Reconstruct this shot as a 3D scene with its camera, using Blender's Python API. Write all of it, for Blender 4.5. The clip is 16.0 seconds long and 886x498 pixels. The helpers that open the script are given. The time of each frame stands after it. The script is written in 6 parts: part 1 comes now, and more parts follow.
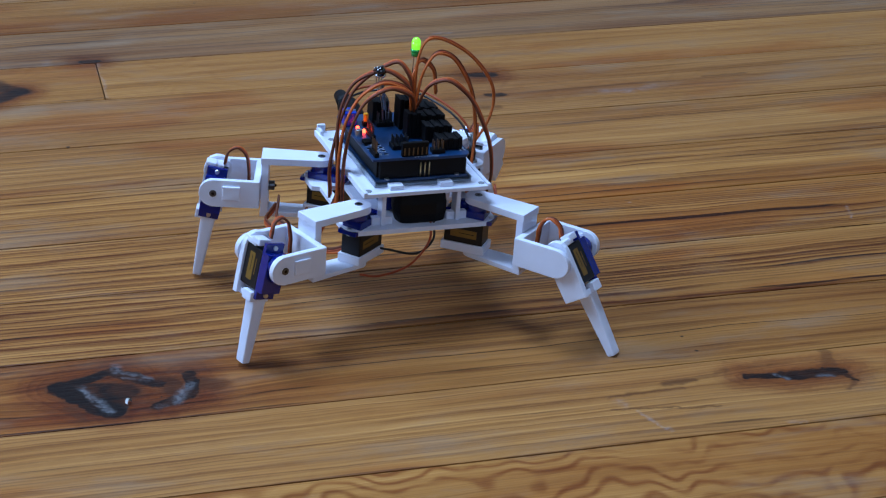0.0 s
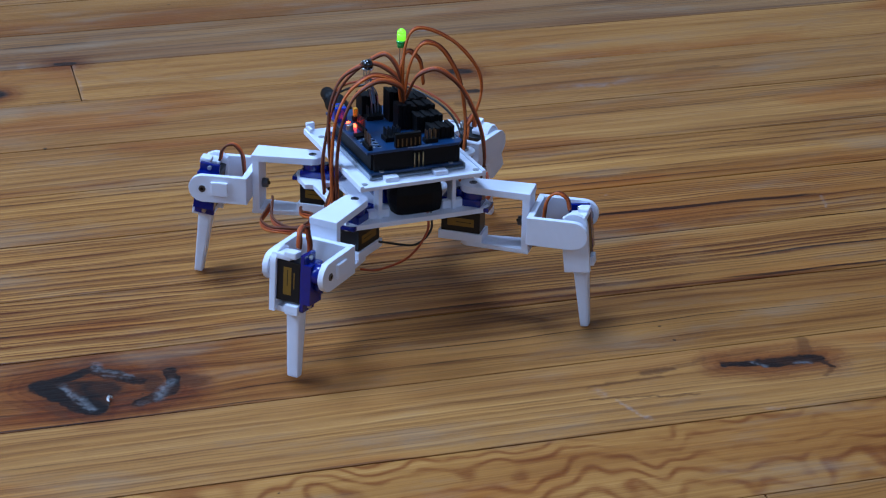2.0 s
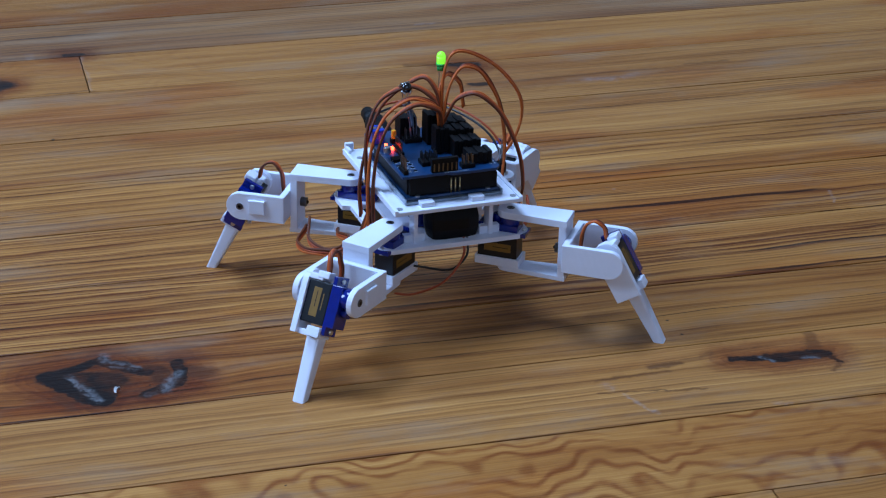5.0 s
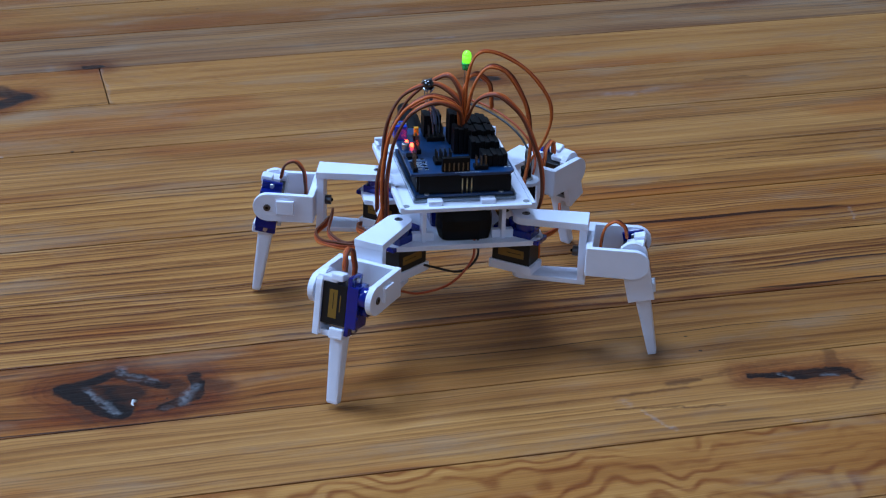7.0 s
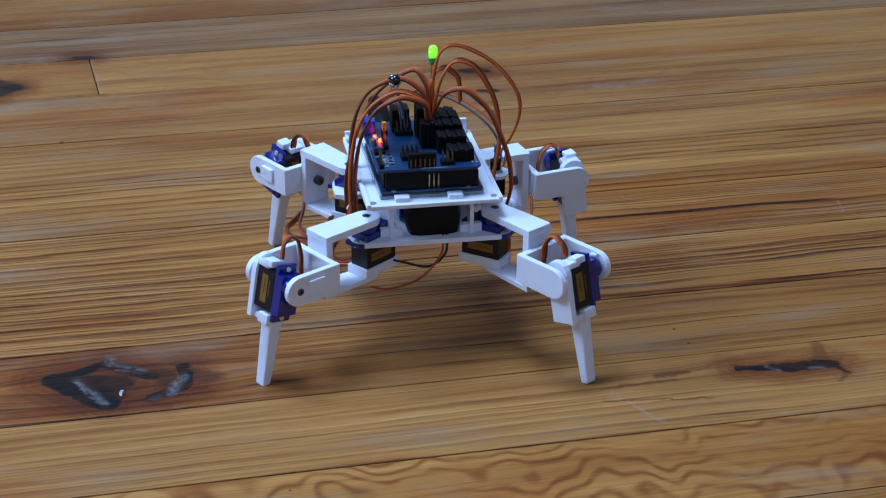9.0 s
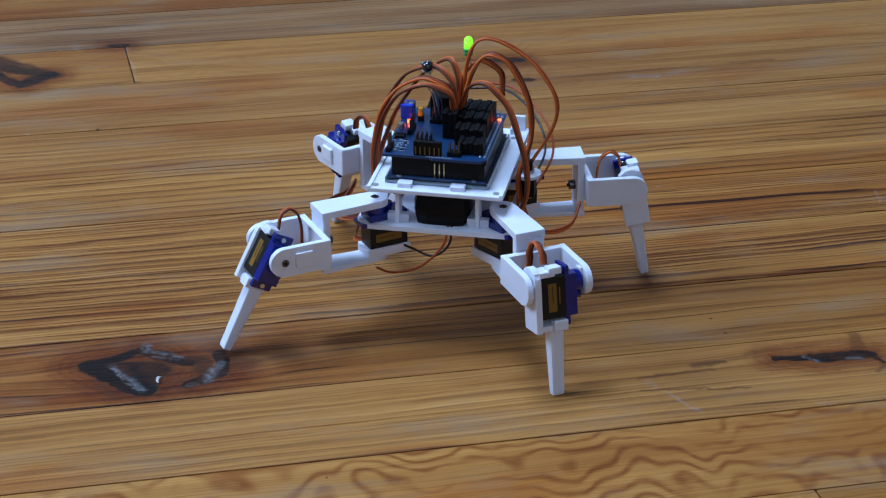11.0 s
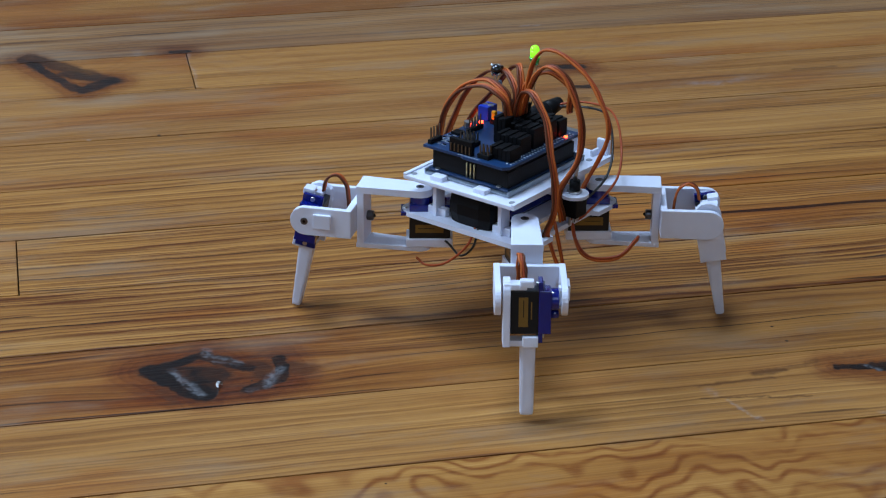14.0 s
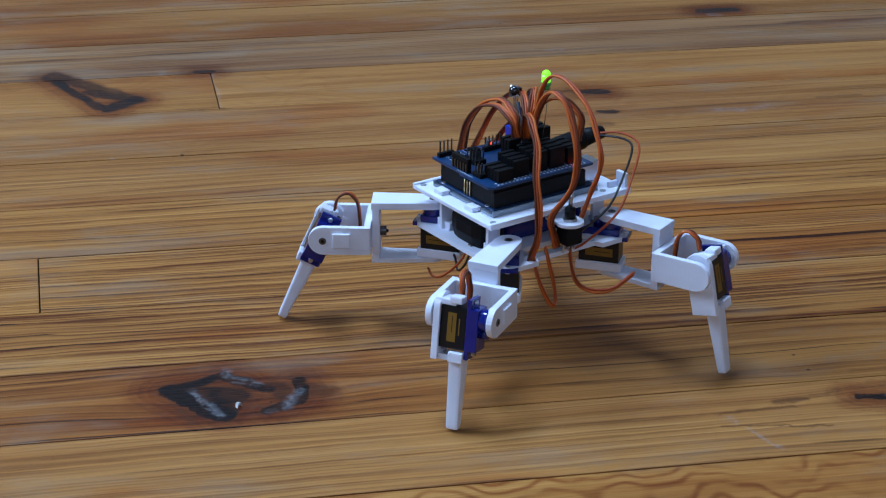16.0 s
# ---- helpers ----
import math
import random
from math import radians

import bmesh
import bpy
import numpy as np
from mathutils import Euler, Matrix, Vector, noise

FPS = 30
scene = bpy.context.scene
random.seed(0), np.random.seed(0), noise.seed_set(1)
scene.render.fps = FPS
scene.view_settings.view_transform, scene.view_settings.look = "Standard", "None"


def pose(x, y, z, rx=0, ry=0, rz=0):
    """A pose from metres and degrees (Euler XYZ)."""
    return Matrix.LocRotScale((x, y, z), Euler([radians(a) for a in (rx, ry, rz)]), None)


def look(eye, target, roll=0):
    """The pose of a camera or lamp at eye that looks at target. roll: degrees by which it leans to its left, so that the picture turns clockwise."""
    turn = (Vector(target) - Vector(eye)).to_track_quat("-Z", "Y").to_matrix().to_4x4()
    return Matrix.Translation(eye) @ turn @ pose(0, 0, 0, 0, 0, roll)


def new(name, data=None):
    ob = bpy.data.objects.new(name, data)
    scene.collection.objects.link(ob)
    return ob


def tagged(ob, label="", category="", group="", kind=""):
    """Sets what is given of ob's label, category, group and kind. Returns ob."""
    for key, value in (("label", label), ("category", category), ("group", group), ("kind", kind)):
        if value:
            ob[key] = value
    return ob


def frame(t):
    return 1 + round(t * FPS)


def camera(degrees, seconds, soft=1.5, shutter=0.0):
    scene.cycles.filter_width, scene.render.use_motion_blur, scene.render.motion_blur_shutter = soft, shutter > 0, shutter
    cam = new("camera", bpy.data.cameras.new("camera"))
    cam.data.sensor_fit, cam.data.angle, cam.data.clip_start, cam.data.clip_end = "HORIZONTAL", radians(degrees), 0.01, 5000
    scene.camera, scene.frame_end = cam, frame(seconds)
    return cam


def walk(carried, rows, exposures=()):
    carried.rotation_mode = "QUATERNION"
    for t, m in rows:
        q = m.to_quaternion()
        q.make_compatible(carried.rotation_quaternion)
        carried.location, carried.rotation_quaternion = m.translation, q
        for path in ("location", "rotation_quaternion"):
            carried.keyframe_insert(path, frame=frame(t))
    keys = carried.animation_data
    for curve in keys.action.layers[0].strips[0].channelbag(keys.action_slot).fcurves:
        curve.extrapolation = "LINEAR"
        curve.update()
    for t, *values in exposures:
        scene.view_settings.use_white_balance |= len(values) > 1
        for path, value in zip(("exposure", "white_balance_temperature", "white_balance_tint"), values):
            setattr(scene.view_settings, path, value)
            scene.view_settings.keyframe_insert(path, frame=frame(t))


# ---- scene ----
cam = camera(24.180, 16.0, soft=1.2)
walk(cam, [
    (0.0, pose(0.00318, -1.06110, 0.54757, 64.465, -1.016, -0.219)),
    (0.5, pose(0.00308, -1.06436, 0.54619, 64.225, -1.112, -0.424)),
    (1.0, pose(0.00317, -1.06791, 0.54730, 64.281, -0.886, -0.726)),
    (1.5, pose(0.00379, -1.06988, 0.54717, 64.351, -0.673, -1.168)),
    (2.0, pose(0.00262, -1.06910, 0.54455, 64.605, -0.518, -1.164)),
    (2.5, pose(0.00277, -1.06844, 0.54483, 64.595, -0.643, -1.059)),
    (3.0, pose(0.00306, -1.06864, 0.54494, 64.417, -0.723, -1.033)),
    (3.5, pose(0.00370, -1.06980, 0.54425, 64.393, -0.765, -1.037)),
    (6.0, pose(-0.00008, -1.06652, 0.54375, 64.518, -0.690, -0.551)),
    (6.5, pose(0.00040, -1.06576, 0.54334, 64.762, -0.733, -0.305)),
    (7.0, pose(0.00169, -1.06617, 0.54434, 64.751, -0.796, -0.281)),
    (7.5, pose(0.00271, -1.06643, 0.54409, 64.672, -0.940, -0.296)),
    (8.0, pose(0.00237, -1.06554, 0.54390, 64.586, -0.993, -0.365)),
    (8.5, pose(0.00316, -1.06723, 0.54393, 64.599, -1.097, -0.471)),
    (11.0, pose(-0.00202, -1.06698, 0.54108, 64.341, -1.013, 0.397)),
    (11.5, pose(-0.00270, -1.06666, 0.54045, 64.361, -0.957, 0.659)),
    (12.0, pose(-0.00325, -1.06757, 0.54026, 64.222, -0.911, 1.057)),
    (12.5, pose(-0.00350, -1.06723, 0.53995, 64.233, -0.843, 1.457)),
    (13.0, pose(-0.00286, -1.06659, 0.53954, 64.345, -0.523, 1.570)),
    (13.5, pose(-0.00317, -1.06692, 0.53926, 64.443, -0.583, 1.780)),
    (14.0, pose(-0.00291, -1.06616, 0.53998, 64.526, -0.518, 1.951)),
    (14.5, pose(-0.00358, -1.06567, 0.54102, 64.537, -0.601, 2.064)),
    (15.0, pose(-0.00357, -1.06554, 0.53935, 64.710, -0.474, 2.232)),
    (15.5, pose(-0.00513, -1.06572, 0.54043, 64.665, -0.939, 2.610)),
    (16.0, pose(-0.00310, -1.06440, 0.53984, 65.133, -0.973, 2.822)),
], [(0.0, -0.04, 5720, 9), (3.5, -0.04, 5560, 9), (8.5, -0.04, 5760, 9), (11.0, -0.04, 6100, 8), (12.0, -0.05, 6600, 7), (14.0, -0.05, 6620, 7), (15.5, -0.05, 6050, 8), (16.0, -0.05, 5950, 8)])
# ---- world and light ----
world = bpy.data.worlds.new("world")
scene.world = world
world.use_nodes = True
wn = world.node_tree
sky = wn.nodes.new("ShaderNodeTexSky")
sky.sky_type, sky.sun_disc = "NISHITA", False
sky.sun_elevation, sky.sun_rotation = radians(35), radians(150)
wn.nodes["Background"].inputs["Strength"].default_value = 0.08
wn.links.new(sky.outputs["Color"], wn.nodes["Background"].inputs["Color"])


def added_daylight(m, width, height, power, colour):
    """Sky light added in an unseen opening of the room."""
    data = bpy.data.lights.new("added_daylight", "AREA")
    data.shape, data.size, data.size_y, data.energy, data.color = "RECTANGLE", width, height, power, colour
    ob = new("added_daylight", data)
    ob.matrix_basis = m
    return ob


DAY = (0.52, 0.70, 1.0)
# No skylight or window is in view; these three lamps are added.
added_daylight(look((-0.50, 0.30, 2.66), (-0.50, 0.30, 0.0)), 0.85, 0.85, 74, DAY)
added_daylight(look((-2.16, -0.1, 1.75), (0.0, 0.0, 0.1)), 1.3, 1.1, 66, DAY)
added_daylight(look((0.5, -2.46, 1.75), (0.2, 0.0, 0.3)), 1.5, 1.1, 10, DAY)


# ---- materials ----
def nodes_of(name):
    m = bpy.data.materials.new(name)
    m.use_nodes = True
    return m, m.node_tree.nodes, m.node_tree.links, m.node_tree.nodes["Principled BSDF"]


def plain(name, colour, rough=0.5, metal=0.0, vary=0.12, scale=60.0, bump=0.0, bump_scale=900.0, coat=0.0, spec=0.5):
    """Plastic, metal or board: one colour broken by blotches and a fine relief."""
    m, n, l, b = nodes_of(name)
    tc = n.new("ShaderNodeTexCoord")
    no = n.new("ShaderNodeTexNoise")
    no.inputs["Scale"].default_value, no.inputs["Detail"].default_value = scale, 5
    l.new(tc.outputs["Object"], no.inputs["Vector"])
    ramp = n.new("ShaderNodeMapRange")
    ramp.inputs["To Min"].default_value, ramp.inputs["To Max"].default_value = 1 - vary, 1 + vary
    l.new(no.outputs["Fac"], ramp.inputs["Value"])
    mix = n.new("ShaderNodeMix")
    mix.data_type, mix.blend_type = "RGBA", "MULTIPLY"
    mix.inputs["Factor"].default_value = 1
    mix.inputs["A"].default_value = (*colour, 1)
    l.new(ramp.outputs["Result"], mix.inputs["B"])
    l.new(mix.outputs["Result"], b.inputs["Base Color"])
    b.inputs["Roughness"].default_value, b.inputs["Metallic"].default_value = rough, metal
    b.inputs["Coat Weight"].default_value = coat
    b.inputs["Specular IOR Level"].default_value = spec
    if bump:
        no2 = n.new("ShaderNodeTexNoise")
        no2.inputs["Scale"].default_value, no2.inputs["Detail"].default_value = bump_scale, 3
        l.new(tc.outputs["Object"], no2.inputs["Vector"])
        bu = n.new("ShaderNodeBump")
        bu.inputs["Strength"].default_value, bu.inputs["Distance"].default_value = bump, 0.0004
        l.new(no2.outputs["Fac"], bu.inputs["Height"])
        l.new(bu.outputs["Normal"], b.inputs["Normal"])
    return m


def printed(name, colour):
    """White printed plastic with fine layer lines."""
    m, n, l, b = nodes_of(name)
    tc = n.new("ShaderNodeTexCoord")
    wave = n.new("ShaderNodeTexWave")
    wave.bands_direction = "Z"
    wave.inputs["Scale"].default_value, wave.inputs["Distortion"].default_value = 550, 1.5
    wave.inputs["Detail"].default_value = 2
    l.new(tc.outputs["Object"], wave.inputs["Vector"])
    no = n.new("ShaderNodeTexNoise")
    no.inputs["Scale"].default_value, no.inputs["Detail"].default_value = 90, 5
    l.new(tc.outputs["Object"], no.inputs["Vector"])
    ramp = n.new("ShaderNodeMix")
    ramp.data_type = "RGBA"
    ramp.inputs["A"].default_value = (colour[0] * 0.9, colour[1] * 0.9, colour[2] * 0.9, 1)
    ramp.inputs["B"].default_value = (*colour, 1)
    l.new(no.outputs["Fac"], ramp.inputs["Factor"])
    l.new(ramp.outputs["Result"], b.inputs["Base Color"])
    bu = n.new("ShaderNodeBump")
    bu.inputs["Strength"].default_value, bu.inputs["Distance"].default_value = 0.25, 0.0003
    l.new(wave.outputs["Fac"], bu.inputs["Height"])
    l.new(bu.outputs["Normal"], b.inputs["Normal"])
    b.inputs["Roughness"].default_value = 0.42
    b.inputs["Subsurface Weight"].default_value = 0.08
    b.inputs["Subsurface Radius"].default_value = (0.002, 0.002, 0.002)
    return m


def glow(name, colour, strength):
    m, n, l, b = nodes_of(name)
    b.inputs["Base Color"].default_value = (*colour, 1)
    b.inputs["Emission Color"].default_value = (*colour, 1)
    b.inputs["Emission Strength"].default_value = strength
    b.inputs["Roughness"].default_value = 0.2
    return m


WHITE = printed("white_plastic", (0.80, 0.83, 0.94))
BLUE = plain("blue_servo_plastic", (0.004, 0.011, 0.165), 0.16, vary=0.25, scale=200, coat=0.35)
BLACK = plain("black_plastic", (0.004, 0.004, 0.0045), 0.5, vary=0.3, bump=0.2, spec=0.16)
STICKER = plain("black_sticker", (0.009, 0.0095, 0.011), 0.34, vary=0.3, spec=0.3)
GOLD = plain("gold_sticker_print", (0.20, 0.105, 0.012), 0.4, vary=0.2, scale=300)
PCB = plain("blue_circuit_board", (0.008, 0.036, 0.105), 0.32, vary=0.35, scale=400)
PALE = plain("pale_board_print", (0.45, 0.5, 0.55), 0.5, vary=0.3, scale=500)
STEEL = plain("steel", (0.55, 0.55, 0.56), 0.28, 1.0)
DARKSTEEL = plain("dark_screw_steel", (0.12, 0.12, 0.13), 0.35, 1.0)
HEADER_PIN = plain("tarnished_pin", (0.20, 0.17, 0.13), 0.35, 1.0)
TRAY = plain("smoky_clear_plastic", (0.22, 0.26, 0.31), 0.12, coat=0.4)
PIN = plain("gold_pin", (0.75, 0.58, 0.28), 0.3, 1.0)
GREY = plain("grey_plastic", (0.25, 0.26, 0.28), 0.4)
ORANGE_CAP = plain("orange_plastic", (0.85, 0.36, 0.012), 0.3)
WIRE_O = plain("orange_wire", (0.50, 0.115, 0.020), 0.45, vary=0.2, spec=0.3)
WIRE_R = plain("red_wire", (0.34, 0.060, 0.016), 0.45, vary=0.2, spec=0.3)
WIRE_B = plain("brown_wire", (0.115, 0.030, 0.010), 0.5, vary=0.2, spec=0.25)
WIRE_K = plain("black_wire", (0.012, 0.011, 0.011), 0.4)
LED_GREEN = glow("lit_green_led", (0.27, 0.85, 0.03), 0.95)
LED_BASE = plain("green_led_base", (0.04, 0.42, 0.08), 0.15, coat=0.6)
LED_RED = glow("lit_red_led", (1.0, 0.05, 0.015), 12.0)
PLASTER = plain("wall_plaster", (0.30, 0.295, 0.29), 0.8, vary=0.06, scale=3, bump=0.2, bump_scale=120)
TRIM = plain("painted_trim", (0.75, 0.74, 0.71), 0.45, vary=0.05, scale=8)


# ---- mesh helpers ----
def face_mat(faces, k):
    for f in faces:
        f.material_index = k


def box(bm, x0, x1, y0, y1, z0, z1, k=0, bevel=0.0004):
    r = bmesh.ops.create_cube(bm, size=1, matrix=Matrix.LocRotScale(((x0 + x1) / 2, (y0 + y1) / 2, (z0 + z1) / 2), None, (x1 - x0, y1 - y0, z1 - z0)))
    vs = r["verts"]
    if bevel:
        es = {e for v in vs for e in v.link_edges}
        out = bmesh.ops.bevel(bm, geom=list(es), offset=bevel, segments=2, profile=0.6, affect="EDGES")
        vs = out["verts"]
    face_mat({f for v in vs for f in v.link_faces}, k)
    return vs


def cyl(bm, a, b, r, k=0, seg=20, r2=None, bevel=0.0):
    a, b = Vector(a), Vector(b)
    d = b - a
    m = Matrix.Translation((a + b) / 2) @ d.to_track_quat("Z", "Y").to_matrix().to_4x4()
    v = bmesh.ops.create_cone(bm, cap_ends=True, segments=seg, radius1=r, radius2=r if r2 is None else r2, depth=d.length, matrix=m)["verts"]
    if bevel:
        es = [e for e in {e for q in v for e in q.link_edges} if sum(len(f.verts) > 4 for f in e.link_faces) == 1]
        v = bmesh.ops.bevel(bm, geom=es, offset=bevel, segments=3, profile=0.5, affect="EDGES")["verts"] + [q for q in v if q.is_valid]
    fs = {f for q in v for f in q.link_faces}
    face_mat(fs, k)
    for f in fs:
        f.smooth = len(f.verts) <= 4
    return v


def prism(bm, outline, z0, z1, k=0, turn=None, bevel=0.0004):
    """An outline in the plane drawn up from z0 to z1; turn maps it to its place."""
    turn = turn or Matrix.Identity(4)
    lo = [bm.verts.new(turn @ Vector((x, y, z0))) for x, y in outline]
    hi = [bm.verts.new(turn @ Vector((x, y, z1))) for x, y in outline]
    n = len(lo)
    fs = [bm.faces.new(lo[::-1]), bm.faces.new(hi)] + [bm.faces.new((lo[i], lo[(i + 1) % n], hi[(i + 1) % n], hi[i])) for i in range(n)]
    bmesh.ops.recalc_face_normals(bm, faces=fs)
    face_mat(fs, k)
    if bevel:
        es = list(fs[0].edges) + list(fs[1].edges)
        out = bmesh.ops.bevel(bm, geom=es, offset=bevel, segments=2, profile=0.6, affect="EDGES")
        face_mat(out["faces"], k)


def arc(cx, cy, r, a0, a1, n=10):
    return [(cx + r * math.cos(radians(a0 + (a1 - a0) * i / n)), cy + r * math.sin(radians(a0 + (a1 - a0) * i / n))) for i in range(n + 1)]


def smooth_line(points, step=8):
    p = [Vector(q) for q in points]
    p = [2 * p[0] - p[1]] + p + [2 * p[-1] - p[-2]]
    out = []
    for i in range(1, len(p) - 2):
        for j in range(step):
            t = j / step
            out.append(0.5 * (2 * p[i] + (p[i + 1] - p[i - 1]) * t + (2 * p[i - 1] - 5 * p[i] + 4 * p[i + 1] - p[i + 2]) * t * t
                              + (3 * p[i] - p[i - 1] - 3 * p[i + 1] + p[i + 2]) * t ** 3))
    return out + [p[-2]]


def tube(bm, line, r, k=0, seg=7):
    rings, up = [], Vector((0.13, 0.21, 0.97))
    for i, q in enumerate(line):
        d = (line[min(i + 1, len(line) - 1)] - line[max(i - 1, 0)]).normalized()
        side = d.cross(up)
        if side.length < 1e-4:
            side = d.cross(Vector((1, 0, 0)))
        side.normalize()
        if rings and side.dot(last) < 0:
            side = -side
        last = side
        n2 = side.cross(d)
        rings.append([bm.verts.new(q + r * (side * math.cos(2 * math.pi * j / seg) + n2 * math.sin(2 * math.pi * j / seg))) for j in range(seg)])
    for a, b in zip(rings, rings[1:]):
        for j in range(seg):
            f = bm.faces.new((a[j], a[(j + 1) % seg], b[(j + 1) % seg], b[j]))
            f.material_index, f.smooth = k, True
    for ring in (rings[0][::-1], rings[-1]):
        bm.faces.new(ring).material_index = k


def ribbon(bm, points, across=(0.3, 1, 0.2), r=0.0008, ks=(0, 1, 2), gap=1.65):
    """A flat servo lead: strands side by side, slightly loose."""
    line = smooth_line(points)
    n = len(ks)
    a = Vector(across).normalized()
    for j, k in enumerate(ks):
        o = (j - (n - 1) / 2) * r * gap
        tube(bm, [q + a * o * (1 + 0.25 * math.sin(i * 0.7 + j)) for i, q in enumerate(line)], r, k)


def mesh_of(bm, name, mats):
    me = bpy.data.meshes.new(name)
    bmesh.ops.recalc_face_normals(bm, faces=bm.faces)
    bm.to_mesh(me)
    bm.free()
    for m in mats:
        me.materials.append(m)
    return me


def part(name, bm, mats, parent, label=""):
    ob = new(name, mesh_of(bm, name, mats))
    ob.parent = parent
    if label:
        tagged(ob, label)
    return ob


MM = 0.001


def mm(*a):
    return [q * MM for q in a]


# ---- room ----
PLANK_TURN = radians(13.76)
SEAMS = [-0.5422, -0.467, -0.3918, -0.3166, -0.2414, -0.1663, -0.0912, -0.0161, 0.059, 0.1341, 0.2092, 0.286, 0.371, 0.447, 0.523, 0.598, 0.674, 0.75]
# dark pitch, checks and worn holes, along and across the boards: two ends, half-width, strength
BIG_KNOT = [
    (-0.2059, -0.0471, -0.1810, -0.0765, 0.0085, 1.00), (-0.2058, -0.0459, -0.1755, -0.0334, 0.0045, 0.95),
    (-0.1757, -0.0358, -0.1543, -0.0523, 0.0055, 0.85), (-0.1827, -0.0497, -0.1757, -0.0732, 0.0050, 0.90),
    (-0.1357, -0.0444, -0.1370, -0.0666, 0.0045, 0.90), (-0.1370, -0.0666, -0.1562, -0.0767, 0.0045, 0.90),
    (-0.2022, -0.0686, -0.1958, -0.0834, 0.0030, 0.50), (-0.1930, -0.0520, -0.1720, -0.0570, 0.0100, 0.84),
    (-0.1500, -0.0500, -0.1450, -0.0620, 0.0070, 0.68), (-0.1320, -0.0560, -0.1230, -0.0600, 0.0070, 0.60),
]
LONG_KNOT = [
    (0.1610, -0.1112, 0.1829, -0.1165, 0.0032, 1.00), (0.1832, -0.1160, 0.2131, -0.1170, 0.0052, 1.00),
    (0.2139, -0.1151, 0.2174, -0.1278, 0.0018, 0.80), (0.2174, -0.1278, 0.2105, -0.1365, 0.0015, 0.50),
    (0.2141, -0.0954, 0.2094, -0.1096, 0.0040, 0.45), (0.1134, -0.1112, 0.1317, -0.1099, 0.0028, 0.60),
    (0.1317, -0.1099, 0.1526, -0.1019, 0.0018, 0.35), (0.0806, -0.1176, 0.1234, -0.1162, 0.0012, 0.45),
    (0.0763, -0.1307, 0.1350, -0.1401, 0.0007, 0.70),
]
FAR_KNOTS = [
    (-0.2611, 0.4537, -0.2207, 0.3797, 0.0045, 0.90), (-0.2568, 0.4572, -0.1979, 0.3981, 0.0085, 0.74), (-0.2300, 0.4180, -0.2050, 0.4020, 0.0080, 0.80),
    (-0.2178, 0.3831, -0.1993, 0.3984, 0.0075, 0.95), (-0.1505, 0.4519, -0.1400, 0.4503, 0.0035, 0.90),
    (-0.1693, 0.3736, -0.1364, 0.3726, 0.0008, 0.60),
    (0.1298, 0.3670, 0.1454, 0.3647, 0.0055, 0.85), (0.0964, 0.3732, 0.1286, 0.3672, 0.0040, 0.50),
    (0.1319, 0.3247, 0.1408, 0.3228, 0.0040, 0.80), (0.2750, 0.5385, 0.3037, 0.5386, 0.0060, 0.90),
    (0.3021, 0.3297, 0.3349, 0.3315, 0.0015, 0.50), (0.1233, 0.3014, 0.1323, 0.3001, 0.0040, 0.40),
]
# grey scuffs and scratches, with varnish glints painted on the knots, in the same way
SCUFFS_AND_GLINTS = [
    (-0.1944, -0.0484, -0.1826, -0.0769, 0.0022, 1.00), (-0.1740, -0.0277, -0.1729, -0.0357, 0.0022, 0.80),
    (-0.1712, -0.0363, -0.1562, -0.0460, 0.0011, 0.70), (-0.1696, -0.0419, -0.1590, -0.0482, 0.0008, 0.50),
    (-0.1374, -0.0567, -0.1458, -0.0739, 0.0026, 0.90), (-0.1556, -0.0768, -0.1512, -0.0769, 0.0016, 0.60),
    (0.1772, -0.1141, 0.1818, -0.1192, 0.0014, 0.80), (0.2014, -0.1193, 0.2083, -0.1202, 0.0014, 0.80),
    (0.0844, -0.1235, 0.0862, -0.1267, 0.0030, 0.50), (0.0903, -0.1360, 0.0998, -0.1598, 0.0007, 0.80),
    (0.1637, -0.1629, 0.1735, -0.1637, 0.0012, 0.50), (0.3086, 0.0876, 0.3041, 0.0706, 0.0007, 0.80),
]
FAR_SCUFFS = [
    (-0.1393, 0.4443, -0.1384, 0.3753, 0.0010, 0.55), (-0.1758, 0.4581, -0.1748, 0.4520, 0.0030, 0.40),
    (0.2172, 0.3160, 0.2378, 0.3129, 0.0040, 0.60), (0.2803, 0.5295, 0.2873, 0.5260, 0.0030, 0.60),
    (0.1252, 0.4627, 0.1390, 0.4622, 0.0015, 0.60), (0.2480, 0.3146, 0.2594, 0.3195, 0.0030, 0.40),
]
# where the grain swerves: along, across, half-length, half-width, how far
SWERVES = [(-0.172, -0.055, 0.060, 0.024, 0.020), (0.190, -0.116, 0.042, 0.014, 0.012), (-0.225, 0.415, 0.05, 0.022, 0.010), (0.29, 0.538, 0.04, 0.014, 0.008)]


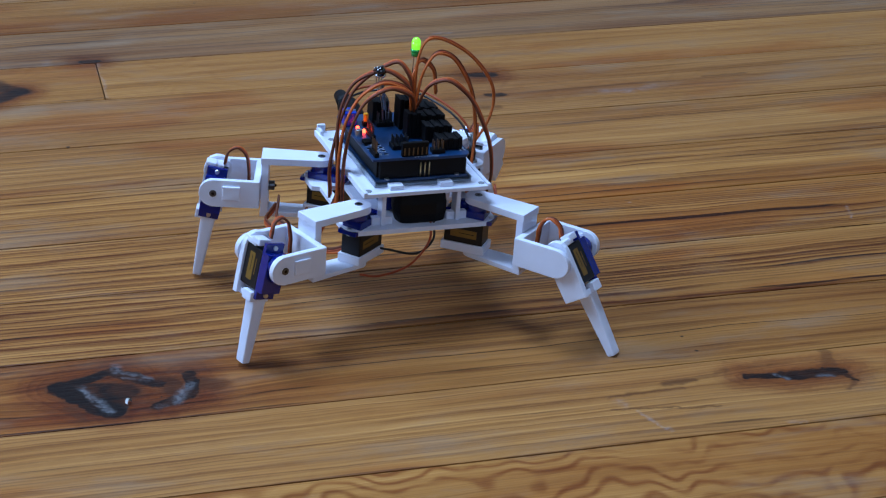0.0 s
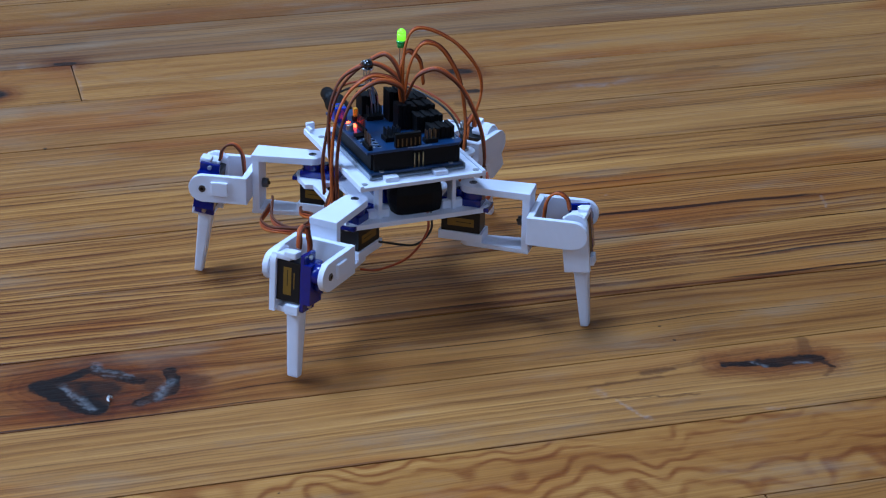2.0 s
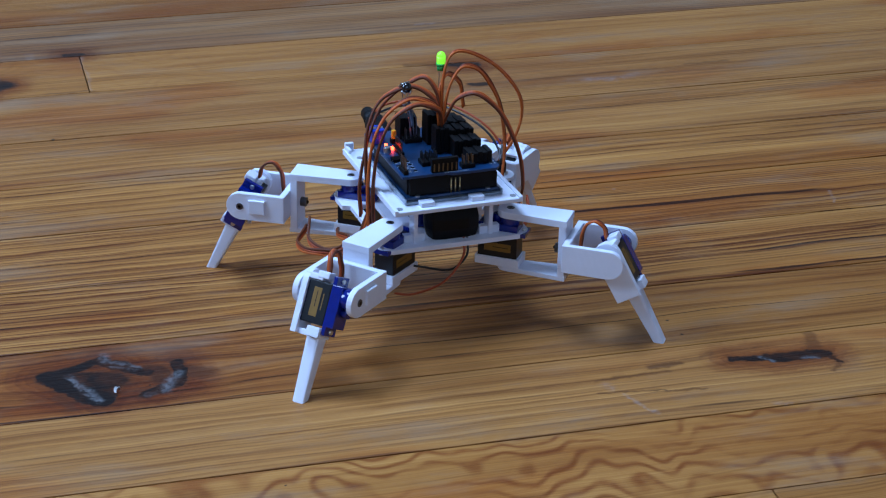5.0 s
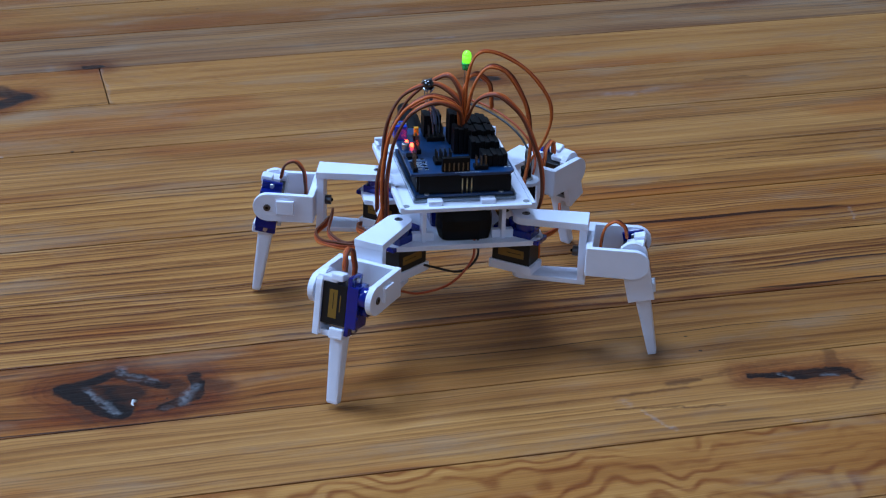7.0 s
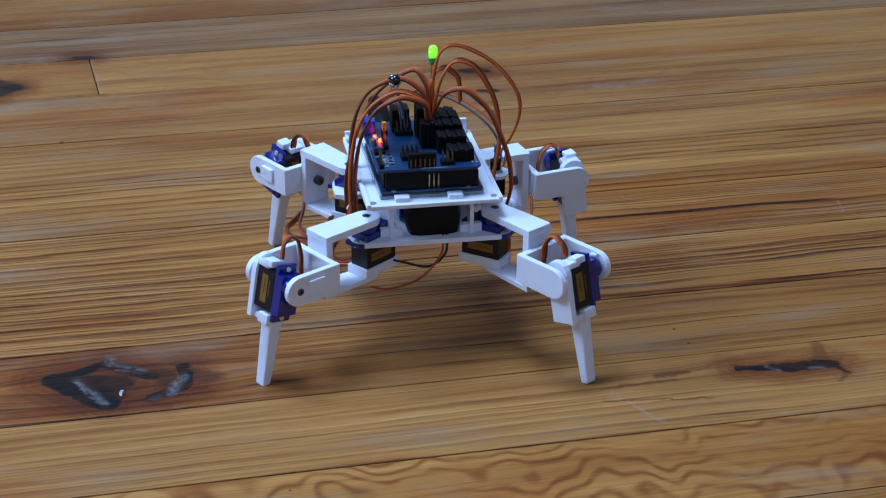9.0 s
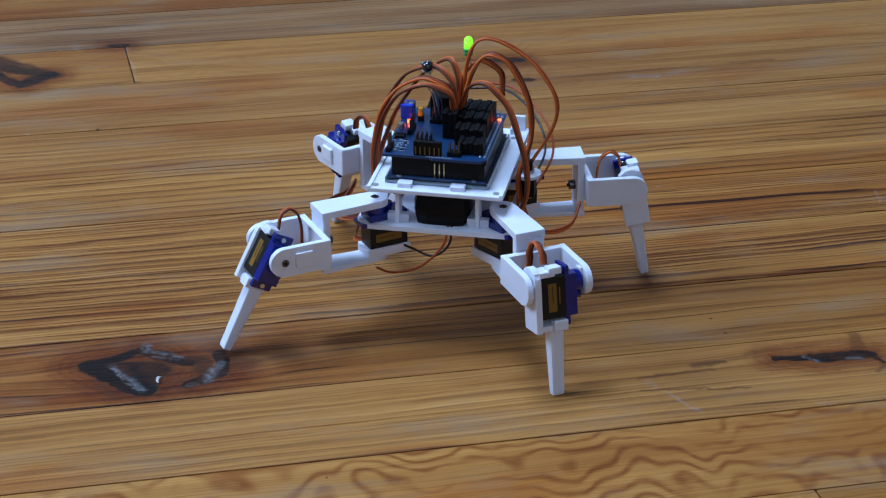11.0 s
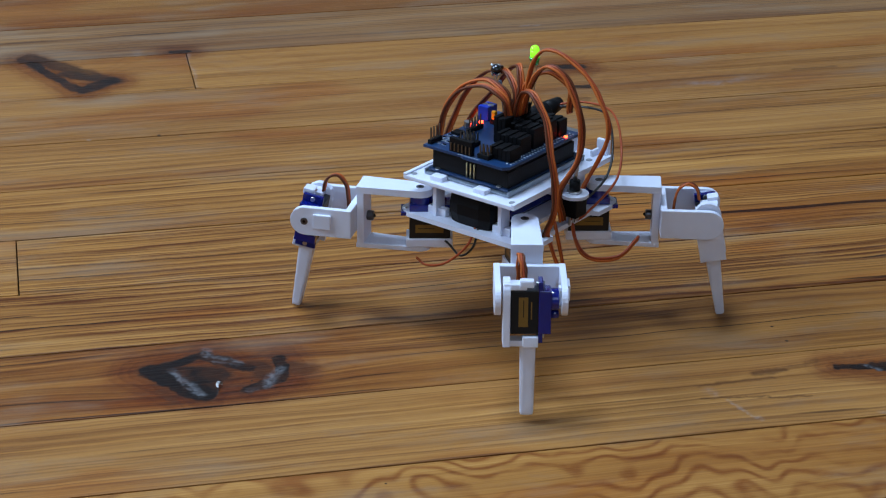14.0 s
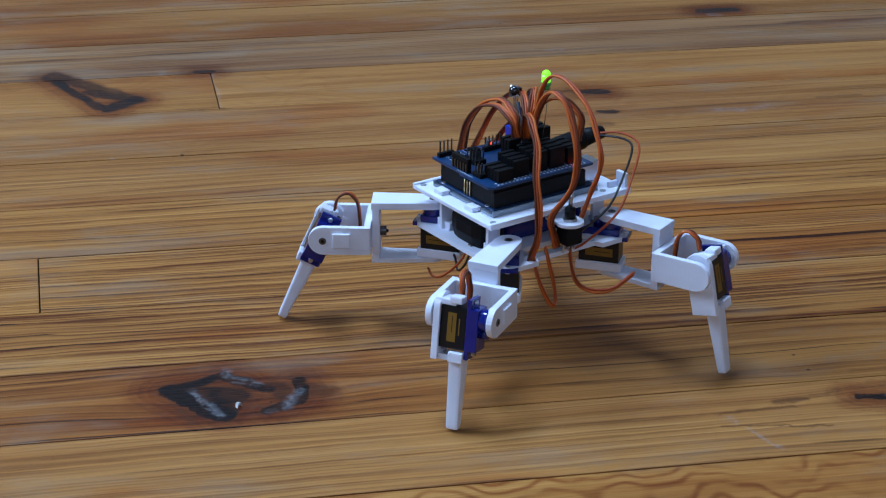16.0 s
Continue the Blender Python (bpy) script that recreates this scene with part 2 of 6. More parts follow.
def wood(name):
    """Varnished pine: fine long grain along the board, growth rings that swerve round the knots."""
    m, n, l, b = nodes_of(name)

    def link(v, socket):
        if isinstance(v, (int, float)):
            socket.default_value = v
        elif isinstance(v, tuple):
            socket.default_value = (*v, 1)
        else:
            l.new(v, socket)

    def mth(op, a, c=0.0, d=0.0):
        q = n.new("ShaderNodeMath")
        q.operation = op
        for i, v in enumerate((a, c, d)):
            link(v, q.inputs[i])
        return q.outputs[0]

    def noise_at(vec, scale, detail=4, rough=0.55):
        q = n.new("ShaderNodeTexNoise")
        q.inputs["Scale"].default_value, q.inputs["Detail"].default_value, q.inputs["Roughness"].default_value = scale, detail, rough
        l.new(vec, q.inputs["Vector"])
        return q.outputs["Fac"]

    def span(v, a, c, lo=0.0, hi=1.0):
        q = n.new("ShaderNodeMapRange")
        q.interpolation_type = "SMOOTHSTEP"
        link(v, q.inputs["Value"])
        for k, x in (("From Min", a), ("From Max", c), ("To Min", lo), ("To Max", hi)):
            q.inputs[k].default_value = x
        return q.outputs["Result"]

    def ramp(fac, stops):
        q = n.new("ShaderNodeValToRGB")
        while len(q.color_ramp.elements) < len(stops):
            q.color_ramp.elements.new(0.5)
        for e, (p, c) in zip(q.color_ramp.elements, stops):
            e.position, e.color = p, (*c, 1)
        l.new(fac, q.inputs["Fac"])
        return q.outputs["Color"]

    def mixc(kind, fac, a, c):
        q = n.new("ShaderNodeMix")
        q.data_type, q.blend_type = "RGBA", kind
        for i, v in (("Factor", fac), ("A", a), ("B", c)):
            link(v, q.inputs[i])
        return q.outputs["Result"]

    def vec(x, y, z):
        q = n.new("ShaderNodeCombineXYZ")
        for i, v in enumerate((x, y, z)):
            link(v, q.inputs[i])
        return q.outputs[0]

    def mul(*v):
        out = v[0]
        for q in v[1:]:
            out = mth("MULTIPLY", out, q)
        return out

    def ring_lines(phase, sharp):
        """Growth rings: each darkens slowly and ends in a crisp edge."""
        f = mth("FRACT", phase)
        return mth("MINIMUM", mth("POWER", f, sharp), mul(mth("SUBTRACT", 1.0, f), 7.0))

    def flame_lines(phase):
        """Wavy latewood lines, soft on both sides."""
        f = mth("ABSOLUTE", mth("SUBTRACT", mul(mth("FRACT", phase), 2.0), 1.0))
        return span(f, 0.30, 0.98)

    def vmath(op, a, c):
        q = n.new("ShaderNodeVectorMath")
        q.operation = op
        for i, v in enumerate((a, c)):
            if isinstance(v, tuple):
                q.inputs[i].default_value = v
            else:
                l.new(v, q.inputs[i])
        return q

    def stroke(p, u0, v0, u1, v1):
        """Distance from a straight stroke."""
        du, dv = u1 - u0, v1 - v0
        pa = vmath("SUBTRACT", p, (u0, v0, 0)).outputs[0]
        k = mth("DIVIDE", vmath("DOT_PRODUCT", pa, (du, dv, 0)).outputs["Value"], du * du + dv * dv)
        k = mth("MINIMUM", mth("MAXIMUM", k, 0.0), 1.0)
        sc = n.new("ShaderNodeVectorMath")
        sc.operation = "SCALE"
        sc.inputs[0].default_value = (du, dv, 0)
        l.new(k, sc.inputs["Scale"])
        return vmath("DISTANCE", pa, sc.outputs[0]).outputs["Value"]

    geo = n.new("ShaderNodeNewGeometry")
    rot = n.new("ShaderNodeVectorRotate")
    rot.rotation_type = "Z_AXIS"
    rot.inputs["Angle"].default_value = -PLANK_TURN
    l.new(geo.outputs["Position"], rot.inputs["Vector"])
    sep = n.new("ShaderNodeSeparateXYZ")
    l.new(rot.outputs[0], sep.inputs[0])
    u, v = sep.outputs[0], sep.outputs[1]
    info = n.new("ShaderNodeObjectInfo")
    kind = n.new("ShaderNodeSeparateColor")
    l.new(info.outputs["Color"], kind.inputs[0])
    tone_of, ring_of, flat_of, grey_of = kind.outputs[0], kind.outputs[1], kind.outputs[2], info.outputs["Alpha"]
    shift = mul(info.outputs["Random"], 37.0)

    def grain(along, across, z, detail=3, rough=0.5, w=None):
        return noise_at(vec(mul(u, along), mul(w or v, across), mth("ADD", shift, z)), 1.0, detail, rough)

    # ragged coordinates for knots, scuffs and painted glints
    wob = noise_at(vec(u, v, 3.1), 75.0, 5, 0.62)
    wob2 = noise_at(vec(u, v, 9.7), 230.0, 4, 0.65)
    flat_p = vec(mth("ADD", u, mth("ADD", mul(mth("SUBTRACT", wob, 0.5), 0.011), mul(mth("SUBTRACT", wob2, 0.5), 0.0035))),
                 mth("ADD", v, mth("ADD", mul(mth("SUBTRACT", noise_at(vec(u, v, 5.3), 75.0, 5, 0.62), 0.5), 0.009), mul(mth("SUBTRACT", wob2, 0.5), 0.003))), 0.0)
    dark, reach = 0.0, 1.0
    for table in (BIG_KNOT, LONG_KNOT, FAR_KNOTS):
        for u0, v0, u1, v1, half, strength in table:
            d = mth("SUBTRACT", stroke(flat_p, u0, v0, u1, v1), half)
            soft = max(0.0012, half * 0.35)
            dark = mth("MAXIMUM", dark, mul(span(d, soft, -soft), strength))
            if half > 0.003 and strength > 0.8:
                reach = mth("SMOOTH_MIN", reach, d, 0.012)
    halo = span(reach, 0.020, 0.0)
    pale = 0.0
    for table in (SCUFFS_AND_GLINTS, FAR_SCUFFS):
        for u0, v0, u1, v1, half, strength in table:
            d = mth("SUBTRACT", stroke(flat_p, u0, v0, u1, v1), half)
            pale = mth("MAXIMUM", pale, mul(span(d, max(0.0010, half * 0.9), -half), strength))
    pale = mul(pale, span(wob2, 0.36, 0.62, 0.15, 1.0))
    # grain: the board's slow wander, its swerve round knots, a fine ripple
    gv = mth("ADD", v, mul(mth("SUBTRACT", grain(2.4, 10.0, 0.0), 0.5), 0.024))
    red = 0.0
    for ku, kv, half, wide, far in SWERVES:
        eu, ev = mth("DIVIDE", mth("SUBTRACT", u, ku), half), mth("DIVIDE", mth("SUBTRACT", v, kv), wide)
        near = mth("POWER", 2.718, mul(mth("ADD", mul(eu, eu), mul(ev, ev)), -1.0))
        gv = mth("SUBTRACT", gv, mul(near, mth("DIVIDE", ev, mth("ADD", mth("ABSOLUTE", ev), 0.35)), far))
        if half > 0.055:
            red = mth("POWER", 2.718, mul(mul(eu, eu), -0.22))
    gv = mth("ADD", gv, mul(mth("SUBTRACT", grain(14.0, 34.0, 1.0), 0.5), 0.0045))
    gv = mth("ADD", gv, mul(mth("SUBTRACT", grain(45.0, 90.0, 2.0), 0.5), 0.0010))
    # edge-grain rings, wide and fine, stronger in some bands than in others
    coarse = ring_lines(mth("ADD", mth("DIVIDE", gv, 0.0084), mul(grain(0.9, 30.0, 31.0, w=gv), 3.4)), 2.0)
    close = ring_lines(mth("ADD", mth("DIVIDE", gv, 0.0034), mul(grain(0.9, 44.0, 41.0, w=gv), 3.0)), 1.5)
    bands = span(grain(2.6, 42.0, 11.0, w=gv), 0.40, 0.60)
    bands2 = span(grain(3.4, 50.0, 13.0, w=gv), 0.36, 0.62, 0.16, 1.0)
    straight = mth("MAXIMUM", mul(coarse, bands), mul(close, bands2, 0.85))
    # flat-sawn figure: wavy flames along the board
    waves = mth("ADD", mth("DIVIDE", v, 0.0140), mth("ADD", mul(grain(30.0, 18.0, 51.0, 1, 0.4), 4.8), mul(grain(9.0, 26.0, 53.0, 1, 0.4), 3.6)))
    arches = mul(flame_lines(waves), span(grain(9.0, 30.0, 55.0), 0.34, 0.56), span(grain(50.0, 90.0, 57.0), 0.25, 0.55, 0.45, 1.0))
    breaks = span(grain(24.0, 420.0, 17.0, 4, 0.65, gv), 0.30, 0.54, 0.40, 1.0)
    straight = mth("MAXIMUM", straight, mul(mth("MAXIMUM", coarse, mul(close, 0.7)), red))
    straight = mul(straight, breaks, mth("SUBTRACT", 1.0, flat_of))
    fine = grain(5.0, 640.0, 0.0, 5, 0.72, gv)
    mid = grain(3.0, 70.0, 5.0, 4, 0.6, gv)
    tone = mth("ADD", mul(fine, 0.58), mul(mid, 0.42))
    base = ramp(tone, [(0.34, (0.185, 0.069, 0.0145)), (0.44, (0.300, 0.126, 0.0275)), (0.55, (0.375, 0.170, 0.0400)), (0.68, (0.47, 0.235, 0.066))])
    band = grain(2.4, 24.0, 71.0, 3, 0.5, gv)
    col = mixc("MULTIPLY", 1.0, base, ramp(band, [(0.32, (0.78, 0.63, 0.48)), (0.47, (1.0, 0.96, 0.90)), (0.66, (1.16, 1.18, 1.22))]))
    col = mixc("MULTIPLY", mth("MINIMUM", mul(straight, ring_of, 1.25), 1.0), col, (0.25, 0.130, 0.070))
    col = mixc("MULTIPLY", mul(arches, flat_of, ring_of), col, (0.46, 0.235, 0.100))
    # open checks: thin black lines that come and go along the grain
    check = mth("FRACT", mth("ADD", mth("DIVIDE", gv, 0.0168), mul(grain(0.9, 30.0, 31.0, w=gv), 1.7)))
    check = mul(span(mth("ABSOLUTE", mth("SUBTRACT", check, 0.5)), 0.050, 0.018), span(grain(5.0, 60.0, 23.0), 0.52, 0.60), mth("SUBTRACT", 1.0, flat_of))
    col = mixc("MULTIPLY", mul(check, ring_of), col, (0.12, 0.075, 0.055))
    col = mixc("MULTIPLY", 1.0, col, ramp(tone_of, [(0.0, (0.30, 0.26, 0.24)), (0.5, (0.95, 0.95, 0.95)), (1.0, (1.5, 1.6, 1.7))]))
    # red heartwood in the board of the big knot, rings crowding round the knots
    red = mul(red, span(v, -0.0914, -0.0908), span(v, -0.0158, -0.0164))
    col = mixc("MULTIPLY", mul(red, span(wob, 0.25, 0.65, 0.35, 0.75)), col, (0.74, 0.47, 0.31))
    crowd = ring_lines(mth("ADD", mth("DIVIDE", reach, 0.0060), mul(wob, 3.0)), 1.8)
    col = mixc("MULTIPLY", mul(crowd, span(reach, 0.022, 0.004), 0.45), col, (0.30, 0.135, 0.075))
    # warm resin stains; dull grey wear, with the floor's sheen painted in as grey
    stain = span(grain(5.0, 17.0, 4.0, w=gv), 0.53, 0.66)
    col = mixc("MULTIPLY", mul(stain, 0.7), col, (0.84, 0.59, 0.34))
    wear_and_sheen = span(noise_at(vec(mul(u, 6.0), mul(v, 24.0), 8.0), 1.0, 6, 0.66), 0.50, 0.70)
    wear_and_sheen = mth("MINIMUM", mth("ADD", mul(wear_and_sheen, 0.42), mul(grey_of, span(mid, 0.30, 0.60, 0.4, 1.0))), 0.9)
    col = mixc("MIX", wear_and_sheen, col, (0.245, 0.185, 0.125))
    col = mixc("MULTIPLY", mul(halo, 0.70), col, (0.50, 0.24, 0.12))
    grainy = noise_at(vec(mul(u, 60.0), mul(mth("ADD", gv, mul(u, 0.5)), 300.0), 6.0), 1.0, 4, 0.7)
    pitch = mixc("MIX", span(wob, 0.42, 0.62), (0.006, 0.004, 0.0035), (0.030, 0.011, 0.005))
    pitch = mixc("MIX", span(dark, 0.55, 0.82), (0.070, 0.022, 0.007), pitch)
    col = mixc("MIX", mth("MINIMUM", mul(dark, span(grainy, 0.30, 0.52, 0.74, 1.0), 1.12), 0.98), col, pitch)
    specks = span(noise_at(vec(mul(u, 60.0), mul(v, 110.0), 1.0), 1.0, 2), 0.765, 0.80)
    pits = span(noise_at(vec(mul(u, 95.0), mul(v, 95.0), 15.0), 1.0, 1), 0.800, 0.815)
    col = mixc("MIX", mul(pits, 0.8), col, (0.02, 0.012, 0.008))
    pale = mth("MAXIMUM", mul(pale, 0.34), mul(specks, 0.28))
    col = mixc("MIX", pale, col, (0.36, 0.36, 0.37))
    l.new(col, b.inputs["Base Color"])
    sm = noise_at(vec(mul(u, 5.0), mul(v, 12.0), 2.0), 4.0, 5, 0.6)
    gloss = mth("SUBTRACT", mth("ADD", mul(sm, 0.22), mth("ADD", 0.36, mul(wear_and_sheen, 0.12))), mul(dark, 0.16))
    l.new(gloss, b.inputs["Roughness"])
    b.inputs["Specular IOR Level"].default_value = 0.2
    bu = n.new("ShaderNodeBump")
    bu.inputs["Strength"].default_value, bu.inputs["Distance"].default_value = 0.5, 0.0006
    relief = noise_at(vec(mul(u, 6.0), mul(v, 420.0), 25.0), 1.0, 4, 0.65)
    l.new(mth("ADD", relief, mul(noise_at(vec(u, v, 29.0), 190.0, 3), 0.5)), bu.inputs["Height"])
    l.new(bu.outputs["Normal"], b.inputs["Normal"])
    return m


WOOD = wood("varnished_pine")
GAP = plain("dark_gap", (0.012, 0.008, 0.005), 0.9)

bm = bmesh.new()
box(bm, -2.3, 2.3, -2.5, 2.3, -0.06, -0.016, 0, 0)
floor = tagged(new("floor", mesh_of(bm, "floor", [GAP])), "old varnished heart-pine floorboards with dark knots and open gaps", "floor", kind="structure")

rng = random.Random(4)


def wall(name, x0, x1, y0, y1, z0, z1, label):
    b2 = bmesh.new()
    box(b2, x0, x1, y0, y1, z0, z1, 0, 0)
    return tagged(new(name, mesh_of(b2, name, [PLASTER])), label, "wall", kind="structure")


def wall_with_opening(name, axis, at, thick, lo, hi, a0, a1, z0, z1, label):
    """A wall out of view along x or y, with one added window opening."""
    b2 = bmesh.new()
    for s, e, p, q in ((lo, a0, 0, 2.6), (a1, hi, 0, 2.6), (a0, a1, 0, z0), (a0, a1, z1, 2.6)):
        if axis == "x":
            box(b2, s, e, at, at + thick, p, q, 0, 0)
        else:
            box(b2, at, at + thick, s, e, p, q, 0, 0)
    return tagged(new(name, mesh_of(b2, name, [PLASTER])), label, "wall", kind="structure")


# Walls and ceiling out of view, added to close the room; openings hold lamps.
wall("wall_north", -2.25, 2.25, 2.1, 2.25, 0, 2.6, "plain pale plaster wall")
wall_with_opening("wall_west", "y", -2.25, 0.15, -2.4, 2.1, -0.8, 0.6, 1.15, 2.35, "plain pale plaster wall out of view with an added window opening")
wall_with_opening("wall_south", "x", -2.55, 0.15, -2.25, 2.25, -0.3, 1.3, 1.15, 2.35, "plain pale plaster wall out of view with an added window opening")
wall("wall_east", 2.1, 2.25, -2.4, 2.1, 0, 2.6, "plain pale plaster wall")
bm = bmesh.new()
for x0, x1, y0, y1 in ((-2.25, -1.20, -2.55, 2.25), (0.20, 2.25, -2.55, 2.25), (-1.20, 0.20, -2.55, -0.40), (-1.20, 0.20, 1.00, 2.25)):
    box(bm, x0, x1, y0, y1, 2.6, 2.7, 0, 0)
tagged(new("ceiling", mesh_of(bm, "ceiling", [PLASTER])), "plain pale plaster ceiling out of view with an added square skylight opening", "ceiling", kind="structure")


# ---- the robot ----
robot = tagged(new("walking_robot"), "white 3D-printed four-legged walking robot with blue servos and orange leads", "robot")
S_COX, R_KNEE, Z_KNEE, L_SHIN = 0.0355, 0.0610, -0.0187, 0.0614


def servo_body(bm, m, labels=True):
    """A micro servo: long in x, its shaft up in z at the origin, top of the case at z = 0."""
    start = set(bm.verts)
    box(bm, *mm(-5.9, 16.8, -6.1, 6.1, -20.6, -6.5), 1, 0.0005)
    box(bm, *mm(-5.8, 16.7, -6.0, 6.0, -22.5, -20.6), 0, 0.0005)
    box(bm, *mm(-5.9, 16.8, -6.1, 6.1, -6.5, 0), 0, 0.0005)
    box(bm, *mm(-10.6, 21.5, -5.9, 5.9, -6.6, -4.2), 0, 0.0004)
    cyl(bm, mm(0, 0, -0.5), mm(0, 0, 4), 0.0059, 0, 20, bevel=0.0006)
    cyl(bm, mm(7.5, 0, -0.5), mm(7.5, 0, 4), 0.0026, 0, 14)
    for s in (-1, 1):
        if not labels:
            continue
        box(bm, *mm(-2.5, 13, *sorted((s * 6.05, s * 6.2)), -16.6, -11.8), 2, 0)
        box(bm, *mm(-1, 8, *sorted((s * 6.15, s * 6.24)), -14.3, -13.9), 1, 0)
        box(bm, *mm(0, 9, *sorted((s * 6.05, s * 6.18)), -10.4, -9.8), 2, 0)
    for x in (19.2, -8.3):
        cyl(bm, mm(x, 0, -7.5), mm(x, 0, -3.2), 0.0013, 3, 10)
    new_v = [v for v in bm.verts if v not in start]
    bmesh.ops.transform(bm, matrix=m, verts=new_v)


SERVO_MATS = [BLUE, STICKER, GOLD, STEEL]

# lower plate
bm = bmesh.new()
R = 0.0085
e = 0.0365
# two end pieces, a middle and two side rails round the openings over the servos
for sy in (-1, 1):
    outline = [(x, sy * y) for x, y in [(0.0405, 0.020), (0.045, 0.022)] + arc(e, e, R, 0, 90) + arc(-e, e, R, 90, 180) + [(-0.045, 0.022), (-0.0405, 0.020)]]
    prism(bm, outline, -0.0152, -0.0125, 0, bevel=0)
for x0, x1 in ((-0.0405, -0.0352), (-0.026, 0.026), (0.0352, 0.0405)):
    prism(bm, [(x0, -0.020), (x1, -0.020), (x1, 0.020), (x0, 0.020)], -0.0152, -0.0125, 0, bevel=0)
for x, y in ((-0.022, -0.036), (0.022, -0.036), (-0.022, 0.036), (0.022, 0.036)):
    box(bm, x - 0.0012, x + 0.0012, y - 0.004, y + 0.004, -0.0127, 0.0087, 0, 0.0004)
    box(bm, x - 0.006, x + 0.006, y - 0.002, y + 0.002, -0.0127, -0.008, 0, 0.0004)
part("lower_plate", bm, [WHITE], robot)

# upper plate with a low rim and board clips
bm = bmesh.new()
box(bm, *mm(-37, 37.3, -48.5, 47, 8.6, 11.0), 0, 0.0005)
for a in ((-37, -34.8, -48.5, 47), (35.1, 37.3, -48.5, 47)):
    box(bm, *mm(*a, 10.8, 12.0), 0, 0.0003)
for x in (-17, 12):
    box(bm, *mm(x - 4, x + 4, -45.5, -39.6, 10.8, 13.6), 0, 0.0006)
    box(bm, *mm(x - 4, x + 4, 36, 40, 10.8, 13.6), 0, 0.0006)
for x0, x1, top in ((-36, -31, 16), (27, 35, 20)):
    box(bm, *mm(x0, x1, 44.3, 46.8, 10.8, top), 0, 0.0006)
    box(bm, *mm(x0, x0 + 1.8, 38, 44.4, 10.8, 14.5), 0, 0.0005)
for x, y in ((-33, -44), (33, -44), (30, 33), (-31, 33)):
    cyl(bm, mm(x, y, 10.9), mm(x, y, 11.3), 0.0018, 1, 14)
part("upper_plate", bm, [WHITE, GREY], robot)

# battery pack between the plates
bm = bmesh.new()
box(bm, *mm(-15, 16, -22, 30, -12, 7.5), 1, 0.002)
box(bm, *mm(-14, 17, -41, -21.5, -15.0, 7.8), 0, 0.0085)
part("battery_pack", bm, [BLACK, BLUE], robot, "black capped blue battery pack between the plates")

# smoky tray under the controller board
bm = bmesh.new()
box(bm, *mm(-28.6, 28.2, -40.6, 31.0, 11.2, 12.6), 0, 0.0004)
for x in (-28.6, 27.2):
    box(bm, *mm(x, x + 1.0, -40.6, 31.0, 12.5, 14.4), 0, 0.0003)
part("board_tray", bm, [TRAY], robot, "smoky clear plastic tray")

# controller board with its sockets and a black block for the gap's shade
bm = bmesh.new()
box(bm, *mm(-27, 26.6, -39, 29.6, 13.4, 15.0), 1, 0.0002)
box(bm, *mm(-26, -23.2, -35, 24, 15, 24.0), 0, 0.0003)
box(bm, *mm(22.8, 25.6, -38, 24, 15, 24.0), 0, 0.0003)
# Black block stands in for the shade between the two boards.
box(bm, *mm(-25, 24.8, -37.8, 20, 15, 25.4), 0, 0.0004)
for j in range(3):
    cyl(bm, mm(-1.5 + 2.54 * j, -38.4, 15), mm(-1.5 + 2.54 * j, -38.4, 23.5), 0.0004, 2, 6)
for x in (-21, 20):
    cyl(bm, mm(x, -38.6, 14.9), mm(x, -38.6, 15.6), 0.0014, 3, 12)
part("controller_board", bm, [BLACK, PCB, PIN, STEEL], robot, "dark controller board with black sockets, its shaded gap filled black")
bm = bmesh.new()
box(bm, *mm(10, 22, 20, 36.5, 15, 25.8), 0, 0.0005)
box(bm, *mm(11, 21, 36.2, 36.7, 16, 25), 1, 0)
part("usb_socket", bm, [STEEL, BLACK], robot)
bm = bmesh.new()
box(bm, *mm(-20, -11, 20, 33, 15, 26), 0, 0.0006)
cyl(bm, mm(-15.5, 32, 21), mm(-15.5, 54, 23.5), 0.0062, 0, 20, bevel=0.001)
cyl(bm, mm(-15.5, 53, 23.5), mm(-15.5, 68, 24.5), 0.0056, 0, 20, 0.0038)
part("power_plug", bm, [BLACK], robot, "black round power plug")

# servo shield
bm = bmesh.new()
outline = [(-0.030, -0.040), (-0.004, -0.040), (-0.002, -0.0415), (0.024, -0.0415), (0.0268, -0.038), (0.0268, 0.028), (-0.030, 0.028)]
prism(bm, outline, 0.0262, 0.0278, 0, bevel=0.0002)
for i in range(24):
    for x in (25.0, 22.6):
        cyl(bm, mm(x, -35 + 2.54 * i, 27.6), mm(x, -35 + 2.54 * i, 28.05), 0.0006, 1, 6)
for i in range(16):
    x, y = -27.5 + 2.4 * (i % 4), -30 + 3.1 * (i // 4)
    box(bm, *mm(x, x + 0.9 + 0.7 * (i % 3) / 2, y, y + 0.5, 27.7, 27.95), 1, 0)
    box(bm, *mm(-6 + 0.9 * i, -5.5 + 0.9 * i, -40.6 + (i % 2) * 0.5, -39.6, 27.7, 27.9), 1, 0)
for i in range(14):
    # printed frames, small chips and resistors on the open corner
    x, y = -28.3 + 3.4 * (i % 3), -35 + 4.6 * (i // 3)
    box(bm, *mm(x, x + 1.9, y + 1.2, y + 2.1, 27.7, 28.3), (2, 3, 2)[i % 3], 0.0001)
    box(bm, *mm(x - 0.3, x + 2.2, y + 0.6, y + 0.85, 27.7, 27.93), 1, 0)
box(bm, *mm(-28, -22.4, -18, -12.5, 27.7, 29.2), 2, 0.0002)
